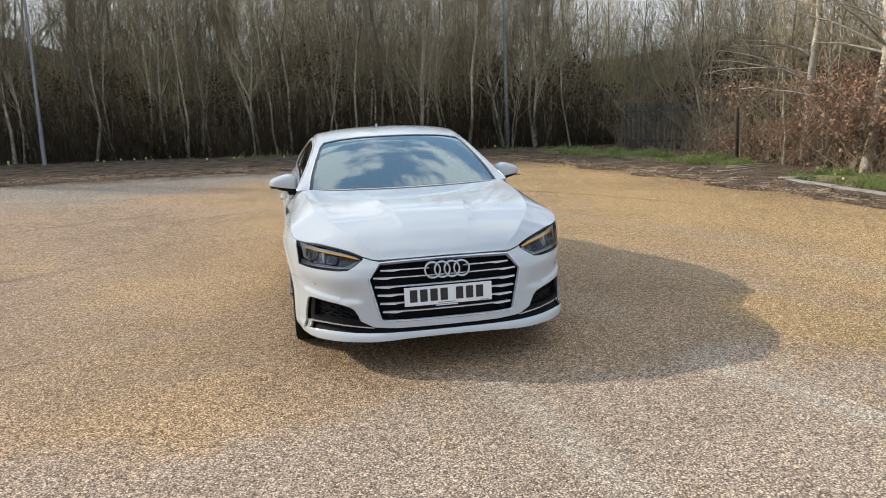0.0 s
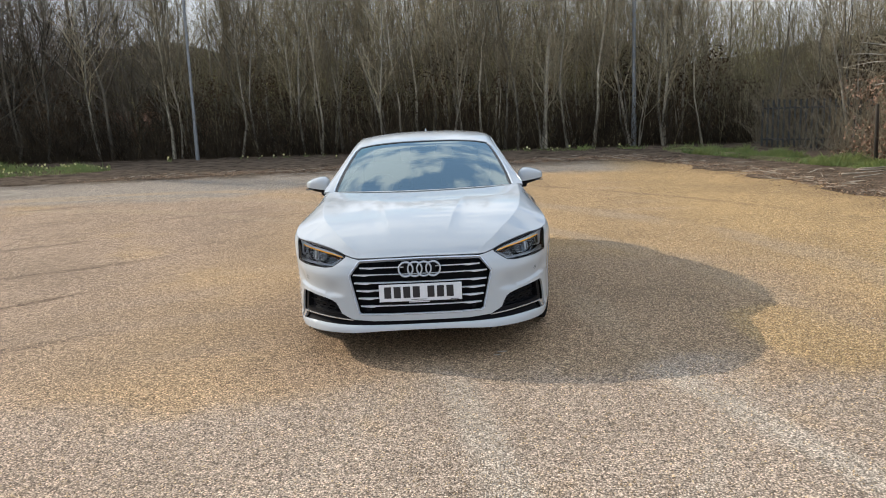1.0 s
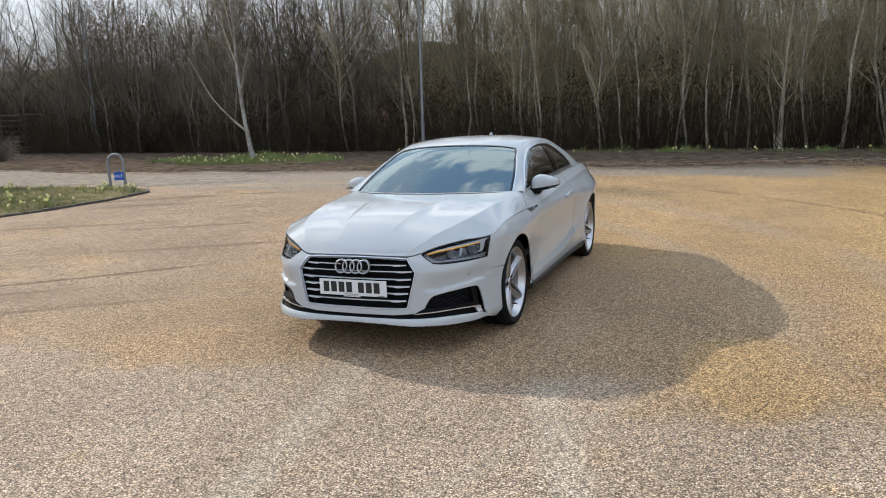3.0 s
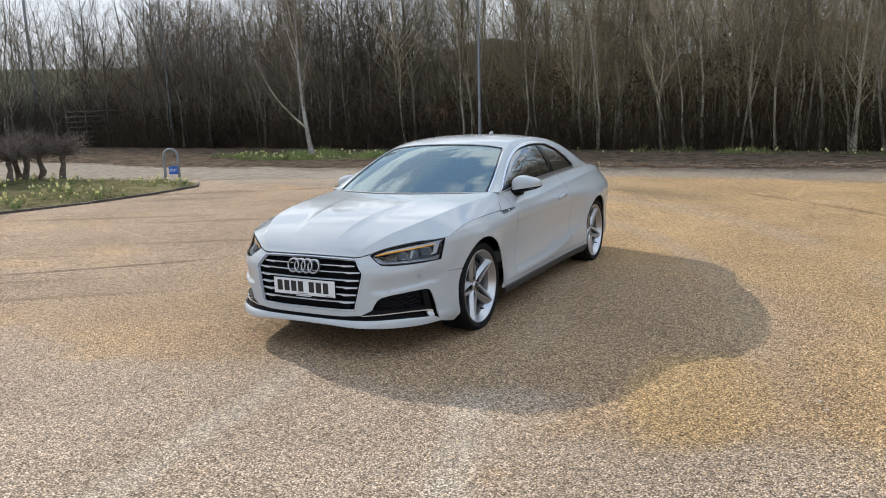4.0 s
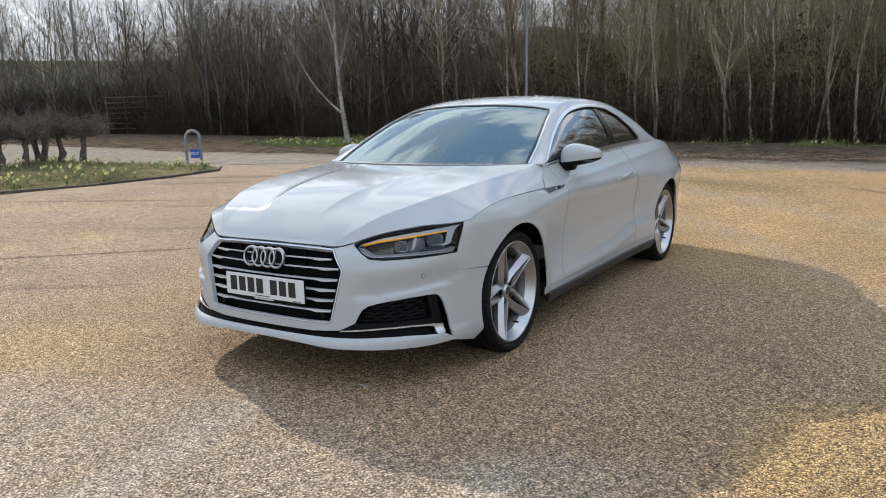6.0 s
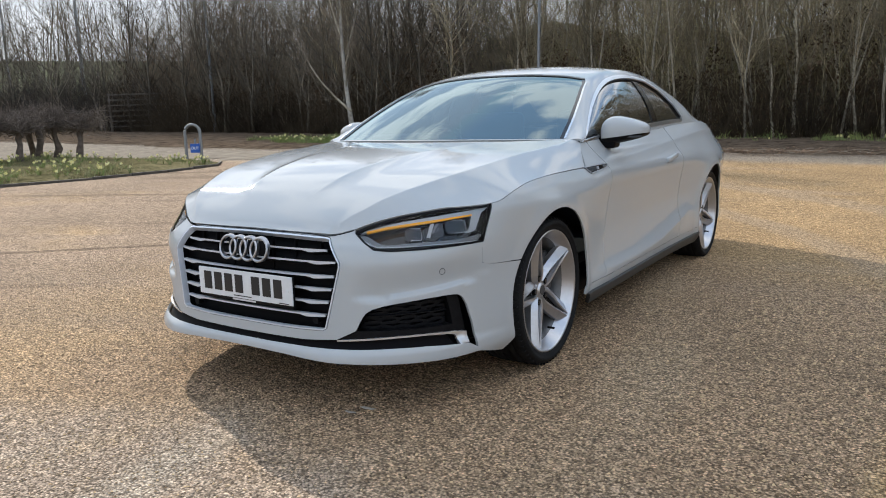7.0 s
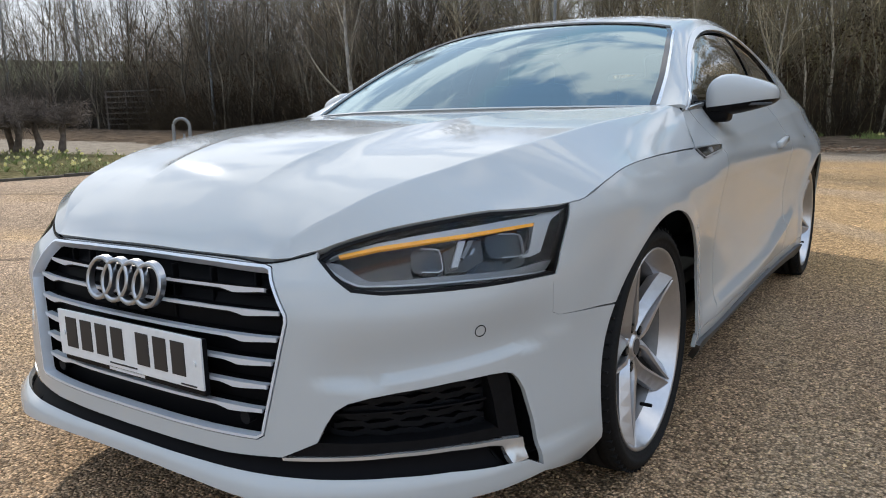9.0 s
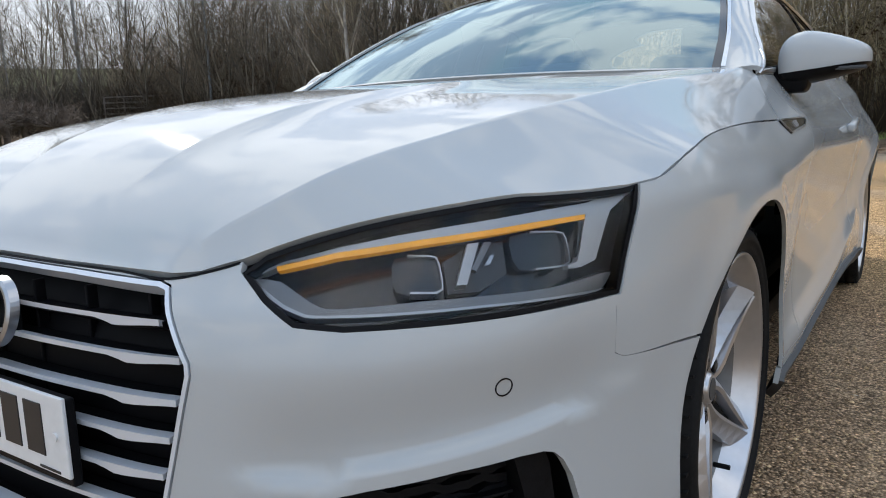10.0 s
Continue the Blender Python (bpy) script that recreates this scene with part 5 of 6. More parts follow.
def scatter(poly, n, bare=-.05):
    """Random places in a polygon, thicker in drifts."""
    p = np.array(poly)
    out = np.zeros((0, 2))
    while len(out) < n:
        c = rng.uniform(p.min(0), p.max(0), (4 * n, 2))
        c = c[inside(c, p)]
        d = np.array([noise.noise(Vector((x * 1.1, y * 1.1, 9))) for x, y in c])
        out = np.concatenate([out, c[d + rng.normal(0, .25, len(d)) > bare]])
    return out[:n]


def blades(name, areas, height, label, mat):
    """Grass tufts as thin curved blades; areas: polygon, count, lift."""
    hp = Heap()
    for poly, n, lift in areas:
        x, y = scatter(poly, n, .16).T
        z = ground_z(x, y) + lift
        h = height * rng.uniform(.4, 1.3, n) * np.array([min(2.0, max(.35, .8 + 1.7 * noise.noise(Vector((a * 1.6, b * 1.6, 4))))) for a, b in zip(x, y)])
        az = rng.random(n) * 6.283
        bend = np.stack([np.cos(az), np.sin(az), 0 * az], 1) * (h * rng.uniform(.2, .9, n))[:, None]
        b = np.stack([x, y, z], 1)
        P = np.stack([b, b + bend * .35 + np.c_[0 * h, 0 * h, h * .6], b + bend + np.c_[0 * h, 0 * h, h]], 1)
        hp.many(P, np.stack([0 * h + .007, 0 * h + .006, 0 * h + .001], 1), 3)
    return tagged(hp.make(name, mat), label, "grass", kind="stuff")


blades("grass_blades", [(EAST_VERGE, 8000, .02), (KERB_VERGE, 2400, .05), (BIRCH_VERGE, 4500, .02), (WOOD_EDGE, 900, .0)], .15, "tufts of green grass along the woodland edge", GRASS)
blades("island_grass", [(ISLAND, 7500, .02)], .085, "rough grass on the traffic island", DRY_GRASS)


def daffodil(seed, height):
    g = np.random.default_rng(seed)
    ob = empty("daffodil", "pale yellow daffodil in flower in the grass", "flower", "daffodils of the verges")
    st, fl = Heap(), Heap()
    top_ = np.array([g.normal(0, .03), g.normal(0, .03), height])
    st.tube([(0, 0, -.03), (0, 0, height * .6), top_], (.006, .005, .004), 4)
    for k in range(5):
        a = g.random() * 6.28
        st.tube([(0, 0, -.03), (.05 * math.cos(a), .05 * math.sin(a), height * .5), (.11 * math.cos(a), .11 * math.sin(a), height * .8)], (.007, .008, .001), 3)
    face = g.random() * 6.28
    d = np.array([math.cos(face), math.sin(face), -.1])
    u = np.cross(d, (0, 0, 1.0))
    v = np.cross(u, d)
    ring = [top_ + (u * math.cos(k * math.pi / 6) + v * math.sin(k * math.pi / 6)) * (.045 if k % 2 == 0 else .02) - d * .004 * (k % 2) for k in range(12)]
    cup = [top_ + d * .03 + (u * math.cos(k * math.pi / 6) + v * math.sin(k * math.pi / 6)) * .016 for k in range(12)]
    fl.poly([top_] + ring + cup, [(0, 1 + k, 1 + (k + 1) % 12) for k in range(12)] + [(0, 13 + (k + 1) % 12, 13 + k) for k in range(12)])
    st.make("foliage", GRASS, ob)
    fl.make("bloom", PETAL, ob)
    return ob


DAFFS = [daffodil(90 + i, .16) for i in range(4)]
dspots = [(x, y, .03) for x, y in scatter(ISLAND, 260)] + [(x, y, .03) for x, y in scatter(BIRCH_VERGE, 90)] + [(rng.normal(-2, 4), rng.normal(18.4, .4), .0) for _ in range(20)] + \
         [(rng.normal(3, 2), rng.normal(18.6, .3), .0) for _ in range(16)] + [(x, y, .06) for x, y in scatter(KERB_VERGE, 12)]
for n, (x, y, up) in enumerate(dspots):
    mm = Matrix.LocRotScale((x, y, float(ground_z(x, y)) + up), Euler((0, 0, rng.random() * 6.28)), (float(rng.uniform(.75, 1.05)),) * 3)
    if n < 4:
        DAFFS[n].matrix_basis = mm
    else:
        copy_thing(DAFFS[n % 4], mm)


def grow(seed, height, lean=0.0, bare=0.35, limbs=26, trunk_r=0.045, spread=0.30, twigs=5, stems=1, rise=(28, 74), crook=.085, limb_r=.42):
    """Stem and crown of one bare tree, as two heaps."""
    g = np.random.default_rng(seed)
    stem, crown = Heap(), Heap()
    k = 9
    t = np.linspace(0, 1, k)
    for sidx in range(stems):
        hh = height * (1 if sidx == 0 else g.uniform(.6, .95))
        tilt = np.array([lean, 0]) + (0 if stems == 1 else g.normal(0, .10, 2))
        wob = np.cumsum(g.normal(0, crook, (k, 2)), axis=0) * hh * 0.10
        wob -= wob[0]
        px = np.c_[wob + tilt * hh * t[:, None], t * hh]
        r0 = trunk_r * (1 if sidx == 0 else g.uniform(.5, .85))
        stem.tube(px, r0 * (1 - 0.88 * t) * np.r_[1.35, np.ones(k - 1)], 6)
        m = max(4, limbs // stems)
        h = bare + (0.97 - bare) * g.random(m)
        base = np.stack([np.interp(h, t, px[:, c]) for c in range(3)], 1)
        az, up = g.random(m) * 6.283, np.radians(g.uniform(*rise, m))
        ln = hh * spread * (1.15 - h) * g.uniform(0.6, 1.3, m)
        d = np.stack([np.cos(az) * np.cos(up), np.sin(az) * np.cos(up), np.sin(up)], 1)
        q = np.linspace(0, 1, 5)[None, :, None]
        P = base[:, None] + d[:, None] * ln[:, None, None] * q + np.array([0, 0, .25]) * ln[:, None, None] * q ** 2 + g.normal(0, .025, (m, 5, 3)) * ln[:, None, None] * q
        rad = r0 * limb_r * (1.1 - h) + 0.004
        crown.many(P, rad[:, None] * (1 - .8 * q[0, :, 0])[None], 4)
        pick, at = np.repeat(np.arange(m), twigs), g.uniform(.25, .95, m * twigs)
        i0 = np.minimum((at * 4).astype(int), 3)
        f = (at * 4 - i0)[:, None]
        b2 = P[pick, i0] * (1 - f) + P[pick, i0 + 1] * f
        d2 = d[pick] + g.normal(0, .5, (m * twigs, 3)) + (0, 0, .35)
        d2 /= np.linalg.norm(d2, axis=1, keepdims=True)
        l2 = (ln[pick] * g.uniform(.25, .6, m * twigs))[:, None]
        e2 = b2 + d2 * l2 + np.array([0, 0, .08]) * l2
        crown.many(np.stack([b2, b2 + d2 * l2 * .5 + g.normal(0, .02, b2.shape), e2], 1), np.tile([.006, .0045, .002], (len(b2), 1)), 3)
        for _ in range(2):
            d3 = d2 + g.normal(0, .6, d2.shape)
            d3 /= np.linalg.norm(d3, axis=1, keepdims=True)
            w = g.uniform(.3, .9, (len(b2), 1))
            b3 = b2 + (e2 - b2) * w
            crown.many(np.stack([b3, b3 + d3 * l2 * .55], 1), np.tile([.0035, .0018], (len(b2), 1)), 3)
    return stem, crown


def tree_thing(name, seed, label, bark, twig, group="", category="tree", **kw):
    stem, crown = grow(seed, **kw)
    ob = empty(name, label, category, group)
    stem.make("trunk", bark, ob)
    crown.make("crown", twig, ob)
    return ob


KINDS = []
for i in range(9):
    many = (1, 1, 2, 1, 2, 1, 1, 3, 1)[i]
    KINDS.append(tree_thing("sapling_tree", 20 + i, "slender bare sapling with several grey-brown stems on the bank" if many > 1 else "slender bare sapling with grey-brown bark on the wooded bank", BARK, TWIG, "saplings of the wooded bank",
                            height=float(rng.uniform(7.5, 10.5)), lean=float(rng.normal(0, .05)), bare=0.16, limbs=34, trunk_r=float(rng.uniform(.024, .052)), stems=many, twigs=9, crook=.11, rise=(34, 78), spread=.22))


# trees towards the sun, their backlit look painted with the darker bark
BACKLIT_KINDS = []
for i in range(5):
    BACKLIT_KINDS.append(tree_thing("alder_tree", 60 + i, "bare tree against the sky beyond the road, darkened as if backlit", BACKLIT_BARK, BACKLIT_BARK, "dark trees beyond the road",
                                 height=float(rng.uniform(7.5, 10.5)), lean=float(rng.normal(0, .03)), bare=0.14, limbs=30, trunk_r=float(rng.uniform(.04, .065)), stems=(1, 2, 1, 1, 2)[i], twigs=5, spread=.38, rise=(22, 66), crook=.12))


def stand(ob, x, y, turn, size, lift=-0.05):
    ob.matrix_basis = Matrix.LocRotScale((x, y, float(ground_z(x, y)) + lift), Euler((0, 0, turn)), (size,) * 3)
    return ob


spots = []
for i in range(150):
    spots.append((-25 + 34 * (i + rng.uniform(-.6, 1.6)) / 150, 19.3 + abs(rng.normal(0, 2.0))))
for i in range(50):
    spots.append((rng.uniform(-28, 14), rng.uniform(22, 32)))
for i in range(66):
    spots.append((rng.uniform(-66, -23), 19.0 + abs(rng.normal(0, 5))))
for i in range(34):
    y = rng.uniform(3, 20)
    spots.append((10.2 + .25 * max(0, 17 - y) * 0 + abs(rng.normal(0, 2.6)), y))
for i in range(22):
    spots.append((rng.uniform(-30, 20), rng.uniform(-34, -22)))
used = set()
for n, (x, y) in enumerate(spots):
    if -26 < x < -8 and y > 21 and n % 5 < 3:
        continue
    dark = x < -22 or (x < -9 and n % 4 != 0)
    kind = (BACKLIT_KINDS if dark else KINDS)[n % (5 if dark else len(KINDS))]
    first = kind.name not in used
    used.add(kind.name)
    ob = kind if first else copy_thing(kind, Matrix.Identity(4))
    stand(ob, x, y, rng.uniform(0, 6.28), 1.0 if first else float(rng.uniform(.72, 1.15)))


def thicket(name, label, mat, n, place, tall, twigs, thick=.008, lean=.25):
    """Rooted shoots with side twigs, past counting."""
    x, y = place(n)
    z = ground_z(x, y)
    h = rng.uniform(*tall, n)
    b = np.stack([x, y, z - .05], 1)
    t = np.linspace(0, 1, 4)[None, :, None]
    d = np.c_[rng.normal(0, lean, (n, 2)), np.ones(n)] * h[:, None]
    P = b[:, None] + d[:, None] * t + rng.normal(0, .085, (n, 4, 3)) * h[:, None, None] * t
    hp = Heap().many(P, (thick * (.6 + .3 * h))[:, None] * np.array([1, .8, .55, .2])[None], 3)
    for _ in range(twigs):
        i0, f = rng.integers(0, 3, n), rng.random((n, 1))
        r = np.arange(n)
        b2 = P[r, i0] * (1 - f) + P[r, i0 + 1] * f
        d2 = rng.normal(0, .6, (n, 3)) + (0, 0, .55)
        hp.many(np.stack([b2, b2 + d2 * (h * rng.uniform(.10, .28, n))[:, None]], 1), np.tile([thick * .45, thick * .15], (n, 1)), 3)
    return tagged(hp.make(name, mat), label, "undergrowth", kind="stuff")


def on_bank(n, lo, hi):
    return rng.uniform(lo, hi, n), np.where(rng.random(n) < .5, 19.6 + np.abs(rng.normal(0, 4.5, n)), rng.uniform(22, 36, n))


def front_row(n):
    x = rng.uniform(-30, 10, n)
    return x, 19.2 - .35 * soft(-8, -11, x) + np.abs(rng.normal(0, 1.2, n))


def on_side(n):
    return 10.0 + np.abs(rng.normal(0, 2.2, n)), rng.uniform(3, 20, n)


FAR_BROWN = material("brown_twigs", (0.05, 0.037, 0.023), .9, scale=3, spec=.1, alt=(0.40, 0.31, 0.205))
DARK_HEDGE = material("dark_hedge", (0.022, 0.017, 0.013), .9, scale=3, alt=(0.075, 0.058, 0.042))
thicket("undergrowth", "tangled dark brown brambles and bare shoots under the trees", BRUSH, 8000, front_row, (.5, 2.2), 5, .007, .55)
thicket("far_woods", "dense bare shoots and twigs covering the wooded bank", FAR_TWIG, 6000, lambda n: on_bank(n, -10, 26), (1.6, 5.2), 11, .006, .18)
thicket("far_woods", "dense dark bare shoots of the thicket beside the road", DARK_TWIG, 3800, lambda n: (rng.uniform(-31, -10, n), 20.0 + np.abs(rng.normal(0, 2.6, n))), (2.2, 5.6), 11, .0065, .16)
thicket("side_woods", "bare brown shoots on the rising bank behind the scrub", FAR_BROWN, 1700, lambda n: (11.5 + np.abs(rng.normal(0, 5.5, n)), rng.uniform(3, 24, n)), (1.4, 3.6), 9, .009, .34)
thicket("side_scrub", "tangled brown scrub on the bank beside the gravel", SCRUB, 1700, on_side, (.6, 2.2), 8, .007, .6)
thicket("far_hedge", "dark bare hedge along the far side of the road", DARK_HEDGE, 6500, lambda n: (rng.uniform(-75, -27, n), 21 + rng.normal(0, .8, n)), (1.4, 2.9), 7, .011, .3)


def leafage(name, label, category, mat, n, place, size, drift, keep, crest=0.0):
    """Loose leaves hung in drifts; place gives x, y and height above the ground."""
    x, y, up = place(n)
    if crest:
        up = up * (crest + .28 * crest * np.sin(x * .83 + y) + .22 * crest * np.sin(x * 2.1 + 1.3) + .15 * crest * np.sin(x * 5.3 + y * 3))
    d = np.array([noise.noise(Vector((a * drift, b * drift, c * drift))) for a, b, c in zip(x, y, up)])
    ok = d + rng.normal(0, .12, n) > keep
    p = np.stack([x, y, ground_z(x, y) + up], 1)[ok]
    m = len(p)
    u, w = rng.normal(0, 1, (m, 3)), rng.normal(0, 1, (m, 3))
    u /= np.linalg.norm(u, axis=1, keepdims=True)
    w = np.cross(u, w)
    w /= np.linalg.norm(w, axis=1, keepdims=True)
    s_ = rng.uniform(*size, (m, 1))
    V = np.stack([p - u * s_, p + w * s_ * .6, p + u * s_, p - w * s_ * .6], 1).reshape(-1, 3)
    ob = mesh_object(name, V, (np.arange(m)[:, None] * 4 + np.arange(4)).tolist(), mat, smooth=False)
    return tagged(ob, label, category, kind="stuff")


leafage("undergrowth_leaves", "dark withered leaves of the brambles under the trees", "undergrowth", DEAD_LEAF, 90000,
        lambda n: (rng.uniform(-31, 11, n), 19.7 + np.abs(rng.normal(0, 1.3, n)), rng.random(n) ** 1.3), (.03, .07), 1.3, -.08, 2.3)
# olive buds high in the wood, coloured pale for sunlight on the tops
leafage("sunlit_buds", "olive-green buds on the fine branches, paler to suggest sunlit tops", "undergrowth", SUNLIT_BUDS, 90000,
        lambda n: (rng.uniform(-12, 13, n), 19.6 + np.abs(rng.normal(0, 4.0, n)), rng.uniform(1.8, 8.0, n)), (.014, .030), .7, .0)
leafage("hornbeam_leaves", "tall brown-leaved hornbeam thicket beside the road", "undergrowth", HORNBEAM_LEAF, 85000,
        lambda n: (rng.uniform(-29, -11, n), 19.9 + np.abs(rng.normal(0, 1.8, n)), rng.random(n) ** 1.05), (.022, .05), .8, -.02, 5.0)
# near-black leaves added to stand for the shade along the fence
leafage("side_shade_leaves", "dark leaves filling the shaded gaps along the old fence", "undergrowth", DEAD_LEAF, 34000,
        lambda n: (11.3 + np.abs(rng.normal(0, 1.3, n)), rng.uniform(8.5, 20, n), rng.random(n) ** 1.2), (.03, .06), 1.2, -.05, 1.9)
leafage("side_leaves", "withered leaves in the scrub beside the gravel", "undergrowth", RUSSET, 16000,
        lambda n: (9.6 + np.abs(rng.normal(0, 1.6, n)), rng.uniform(3, 14, n), 1.9 * rng.random(n)), (.02, .045), 1.2, .0)

# russet beech shrubs with last year's leaves
def beech(seed, height, leaves, wide):
    g = np.random.default_rng(seed)
    stem, crown = grow(seed, height, bare=.05, limbs=44, trunk_r=.05, spread=wide, twigs=5, stems=2, rise=(15, 55))
    ob = empty("beech_shrub", "bare beech shrub hung with withered russet leaves", "shrub", "beech shrubs")
    stem.make("trunk", BARK, ob)
    crown.make("crown", TWIG, ob)
    tips = np.concatenate(crown.v)
    tips = tips[tips[:, 2] < height * .52]
    p = tips[g.integers(0, len(tips), leaves)] + g.normal(0, .05, (leaves, 3))
    u, w = g.normal(0, 1, (leaves, 3)), g.normal(0, 1, (leaves, 3))
    u /= np.linalg.norm(u, axis=1, keepdims=True)
    w = np.cross(u, w)
    w /= np.linalg.norm(w, axis=1, keepdims=True)
    s_ = g.uniform(.018, .038, (leaves, 1))
    V = np.stack([p - u * s_, p + w * s_ * .55, p + u * s_, p - w * s_ * .55], 1).reshape(-1, 3)
    F = (np.arange(leaves)[:, None] * 4 + np.arange(4)).tolist()
    mesh_object("leaves", V, F, RUSSET, ob, smooth=False)
    return ob


B1, B2 = beech(301, 4.2, 5600, .42), beech(302, 3.4, 4800, .5)
stand(B1, 10.4, 8.9, .4, 1.0)
stand(B2, 11.2, 7.4, 2.0, 1.0)
for x, y, s_ in ((10.0, 6.2, .85), (11.6, 9.9, 1.1), (9.9, 10.4, .6), (10.6, 4.6, .9), (-10.0, 20.4, .9), (-4.5, 20.8, .6), (-8.3, 21.0, .7)):
    stand(copy_thing(B1 if x > 10.2 else B2, Matrix.Identity(4)), x, y, rng.random() * 6, s_)
# two stouter trees by the kerb, their long pale limbs sweeping out over the scrub
PALE_BARK = material("pale_bark", (0.20, 0.175, 0.135), 0.85, scale=9, bump=0.4, alt=(0.62, 0.555, 0.45))


def kerb_tree(seed, x, y, height, r0, limbs, toward):
    g = np.random.default_rng(seed)
    ob = empty("roadside_tree", "bare pale-barked tree with long sweeping side branches", "tree", "trees by the kerb")
    st, cr = Heap(), Heap()
    t = np.linspace(0, 1, 12)
    wob = np.cumsum(g.normal(0, .05, (12, 2)), axis=0)
    trunk = np.c_[wob - wob[0], t * height]
    st.tube(trunk, r0 * (1 - .75 * t) * np.r_[1.3, np.ones(11)], 8)
    for i in range(limbs):
        h = g.uniform(.13, .85)
        b = np.array([np.interp(h, t, trunk[:, c]) for c in range(3)])
        az = g.normal(toward, .75)
        up = math.radians(g.uniform(15, 50))
        ln = g.uniform(1.5, 3.2) * (1.15 - .6 * h)
        q = np.linspace(0, 1, 8)[:, None]
        d = np.array([math.cos(az) * math.cos(up), math.sin(az) * math.cos(up), math.sin(up)])
        P = b + d * ln * q + np.array([0, 0, -.22]) * ln * q ** 2 + np.cumsum(g.normal(0, .020, (8, 3)), axis=0) * ln * .5
        st.tube(P, r0 * g.uniform(.22, .34) * (1 - .82 * q[:, 0]), 5)
        n = 9
        i0 = g.integers(2, 8, n)
        e = P[i0] + (d * .8 + g.normal(0, .55, (n, 3)) + (0, 0, .25)) * g.uniform(.25, .8, (n, 1))
        mid = (P[i0] + e) / 2 + g.normal(0, .03, (n, 3))
        cr.many(np.stack([P[i0], mid, e], 1), np.tile([.009, .006, .002], (n, 1)), 3)
        for _ in range(2):
            cr.many(np.stack([mid, mid + (d * .5 + g.normal(0, .6, (n, 3))) * g.uniform(.15, .4, (n, 1))], 1), np.tile([.005, .0018], (n, 1)), 3)
    st.make("trunk", PALE_BARK, ob)
    cr.make("crown", TWIG, ob)
    return stand(ob, x, y, 0, 1.0)


kerb_tree(410, 10.45, 8.6, 8.5, .105, 15, 2.4)
kerb_tree(411, 11.1, 11.3, 9.0, .10, 20, 2.7)


# silver birch on the verge, forked low
def birch():
    ob = empty("birch_tree", "white-barked birch forked low on a grass verge", "tree")
    st, cr = Heap(), Heap()
    g = np.random.default_rng(5)
    t = np.linspace(0, 1, 14)
    trunk = np.c_[-.62 * t ** .8 * (1 - .45 * t) - .07 * np.sin(t * 5.2), .12 * np.sin(t * 4), 7.8 * t - .06]
    trunk_r = .088 * (1 - .93 * t ** .75) * np.r_[1.35, 1.08, np.ones(12)]
    st.tube(trunk, trunk_r, 9)
    q = np.linspace(0, 1, 10)
    low = np.stack([-.08 - 1.95 * q + .25 * q * q, .05 * q + .09 * np.sin(q * 8), .96 + 1.35 * q + 1.05 * q * q], 1)
    Heap().tube(low, .044 * (1 - .85 * q), 7).make("limb", BARK, ob)
    # the trunk divides into upright leaders
    for az, h, ln in ((.4, .33, 3.6), (2.6, .42, 3.0), (4.3, .50, 2.6)):
        b = np.array([np.interp(h, t, trunk[:, c]) for c in range(3)])
        P = b + np.c_[math.cos(az) * .28 * ln * q ** .8, math.sin(az) * .28 * ln * q ** .8, ln * q] + np.cumsum(g.normal(0, .018, (10, 3)), axis=0) * q[:, None]
        Heap().tube(P, .034 * (1 - .88 * q), 6).make("limb", BARK, ob)
    limbs = [(low, .048)]
    # ascending limbs round the trunk
    for i in range(30):
        h = .22 + .72 * g.random()
        b = np.array([np.interp(h, t, trunk[:, c]) for c in range(3)])
        az, up = g.random() * 6.28, math.radians(g.uniform(38, 68))
        ln = g.uniform(.8, 1.9) * (1.2 - .75 * h)
        d = np.array([math.cos(az) * math.cos(up), math.sin(az) * math.cos(up), math.sin(up)])
        w = np.linspace(0, 1, 7)[:, None]
        P = b + d * ln * w + np.array([0, 0, .16]) * ln * w ** 2 + np.cumsum(g.normal(0, .022, (7, 3)), axis=0) * w
        r = .022 * (1.15 - h)
        Heap().tube(P, r * (1 - .85 * w[:, 0]) + .0015, 5).make("limb", BARK, ob)
        limbs.append((P, r))
    # branches, twigs and drooping tips
    for k, (P, r) in enumerate(limbs):
        n = 26 if k == 0 else 13
        i0 = g.integers(1, len(P), n)
        d = (P[-1] - P[0]) / np.linalg.norm(P[-1] - P[0])
        e = P[i0] + (d * .8 + g.normal(0, .5, (n, 3)) + (0, 0, .22)) * g.uniform(.3, .95, (n, 1))
        m = (P[i0] + e) / 2 + g.normal(0, .04, (n, 3))
        cr.many(np.stack([P[i0], m, e], 1), np.tile([.0065, .0045, .0018], (n, 1)), 3)
        for _ in range(5):
            f = g.random((n, 1))
            b = m + (e - m) * f
            cr.many(np.stack([b, b + (d * .35 + g.normal(0, .6, (n, 3))) * g.uniform(.15, .45, (n, 1))], 1), np.tile([.0034, .0013], (n, 1)), 3)
    st.make("trunk", BIRCH, ob)
    cr.make("crown", BIRCH_TWIG, ob)
    return stand(ob, -12.75, 16.15, 0.5, 1.0)


birch()


def post(x, y, height, r, lean=0.0):
    ob = empty("lamp_post", "tall slim grey galvanised steel lamp post beside the woods", "lamp post", "lamp posts", pose(x, y, float(ground_z(x, y)), 0, lean, 0))
    Heap().tube([(0, 0, -.1), (0, 0, 1.1), (0, 0, 1.15), (0, 0, height)], (r * 1.25, r * 1.25, r, r * .7), 10).make("pole", STEEL, ob)
    bm = bmesh.new()
    box(bm, (0, -r * 1.22, .55), (r * .9, .012, .35), .004)
    part("access_door", bm, STEEL, ob)
    return ob


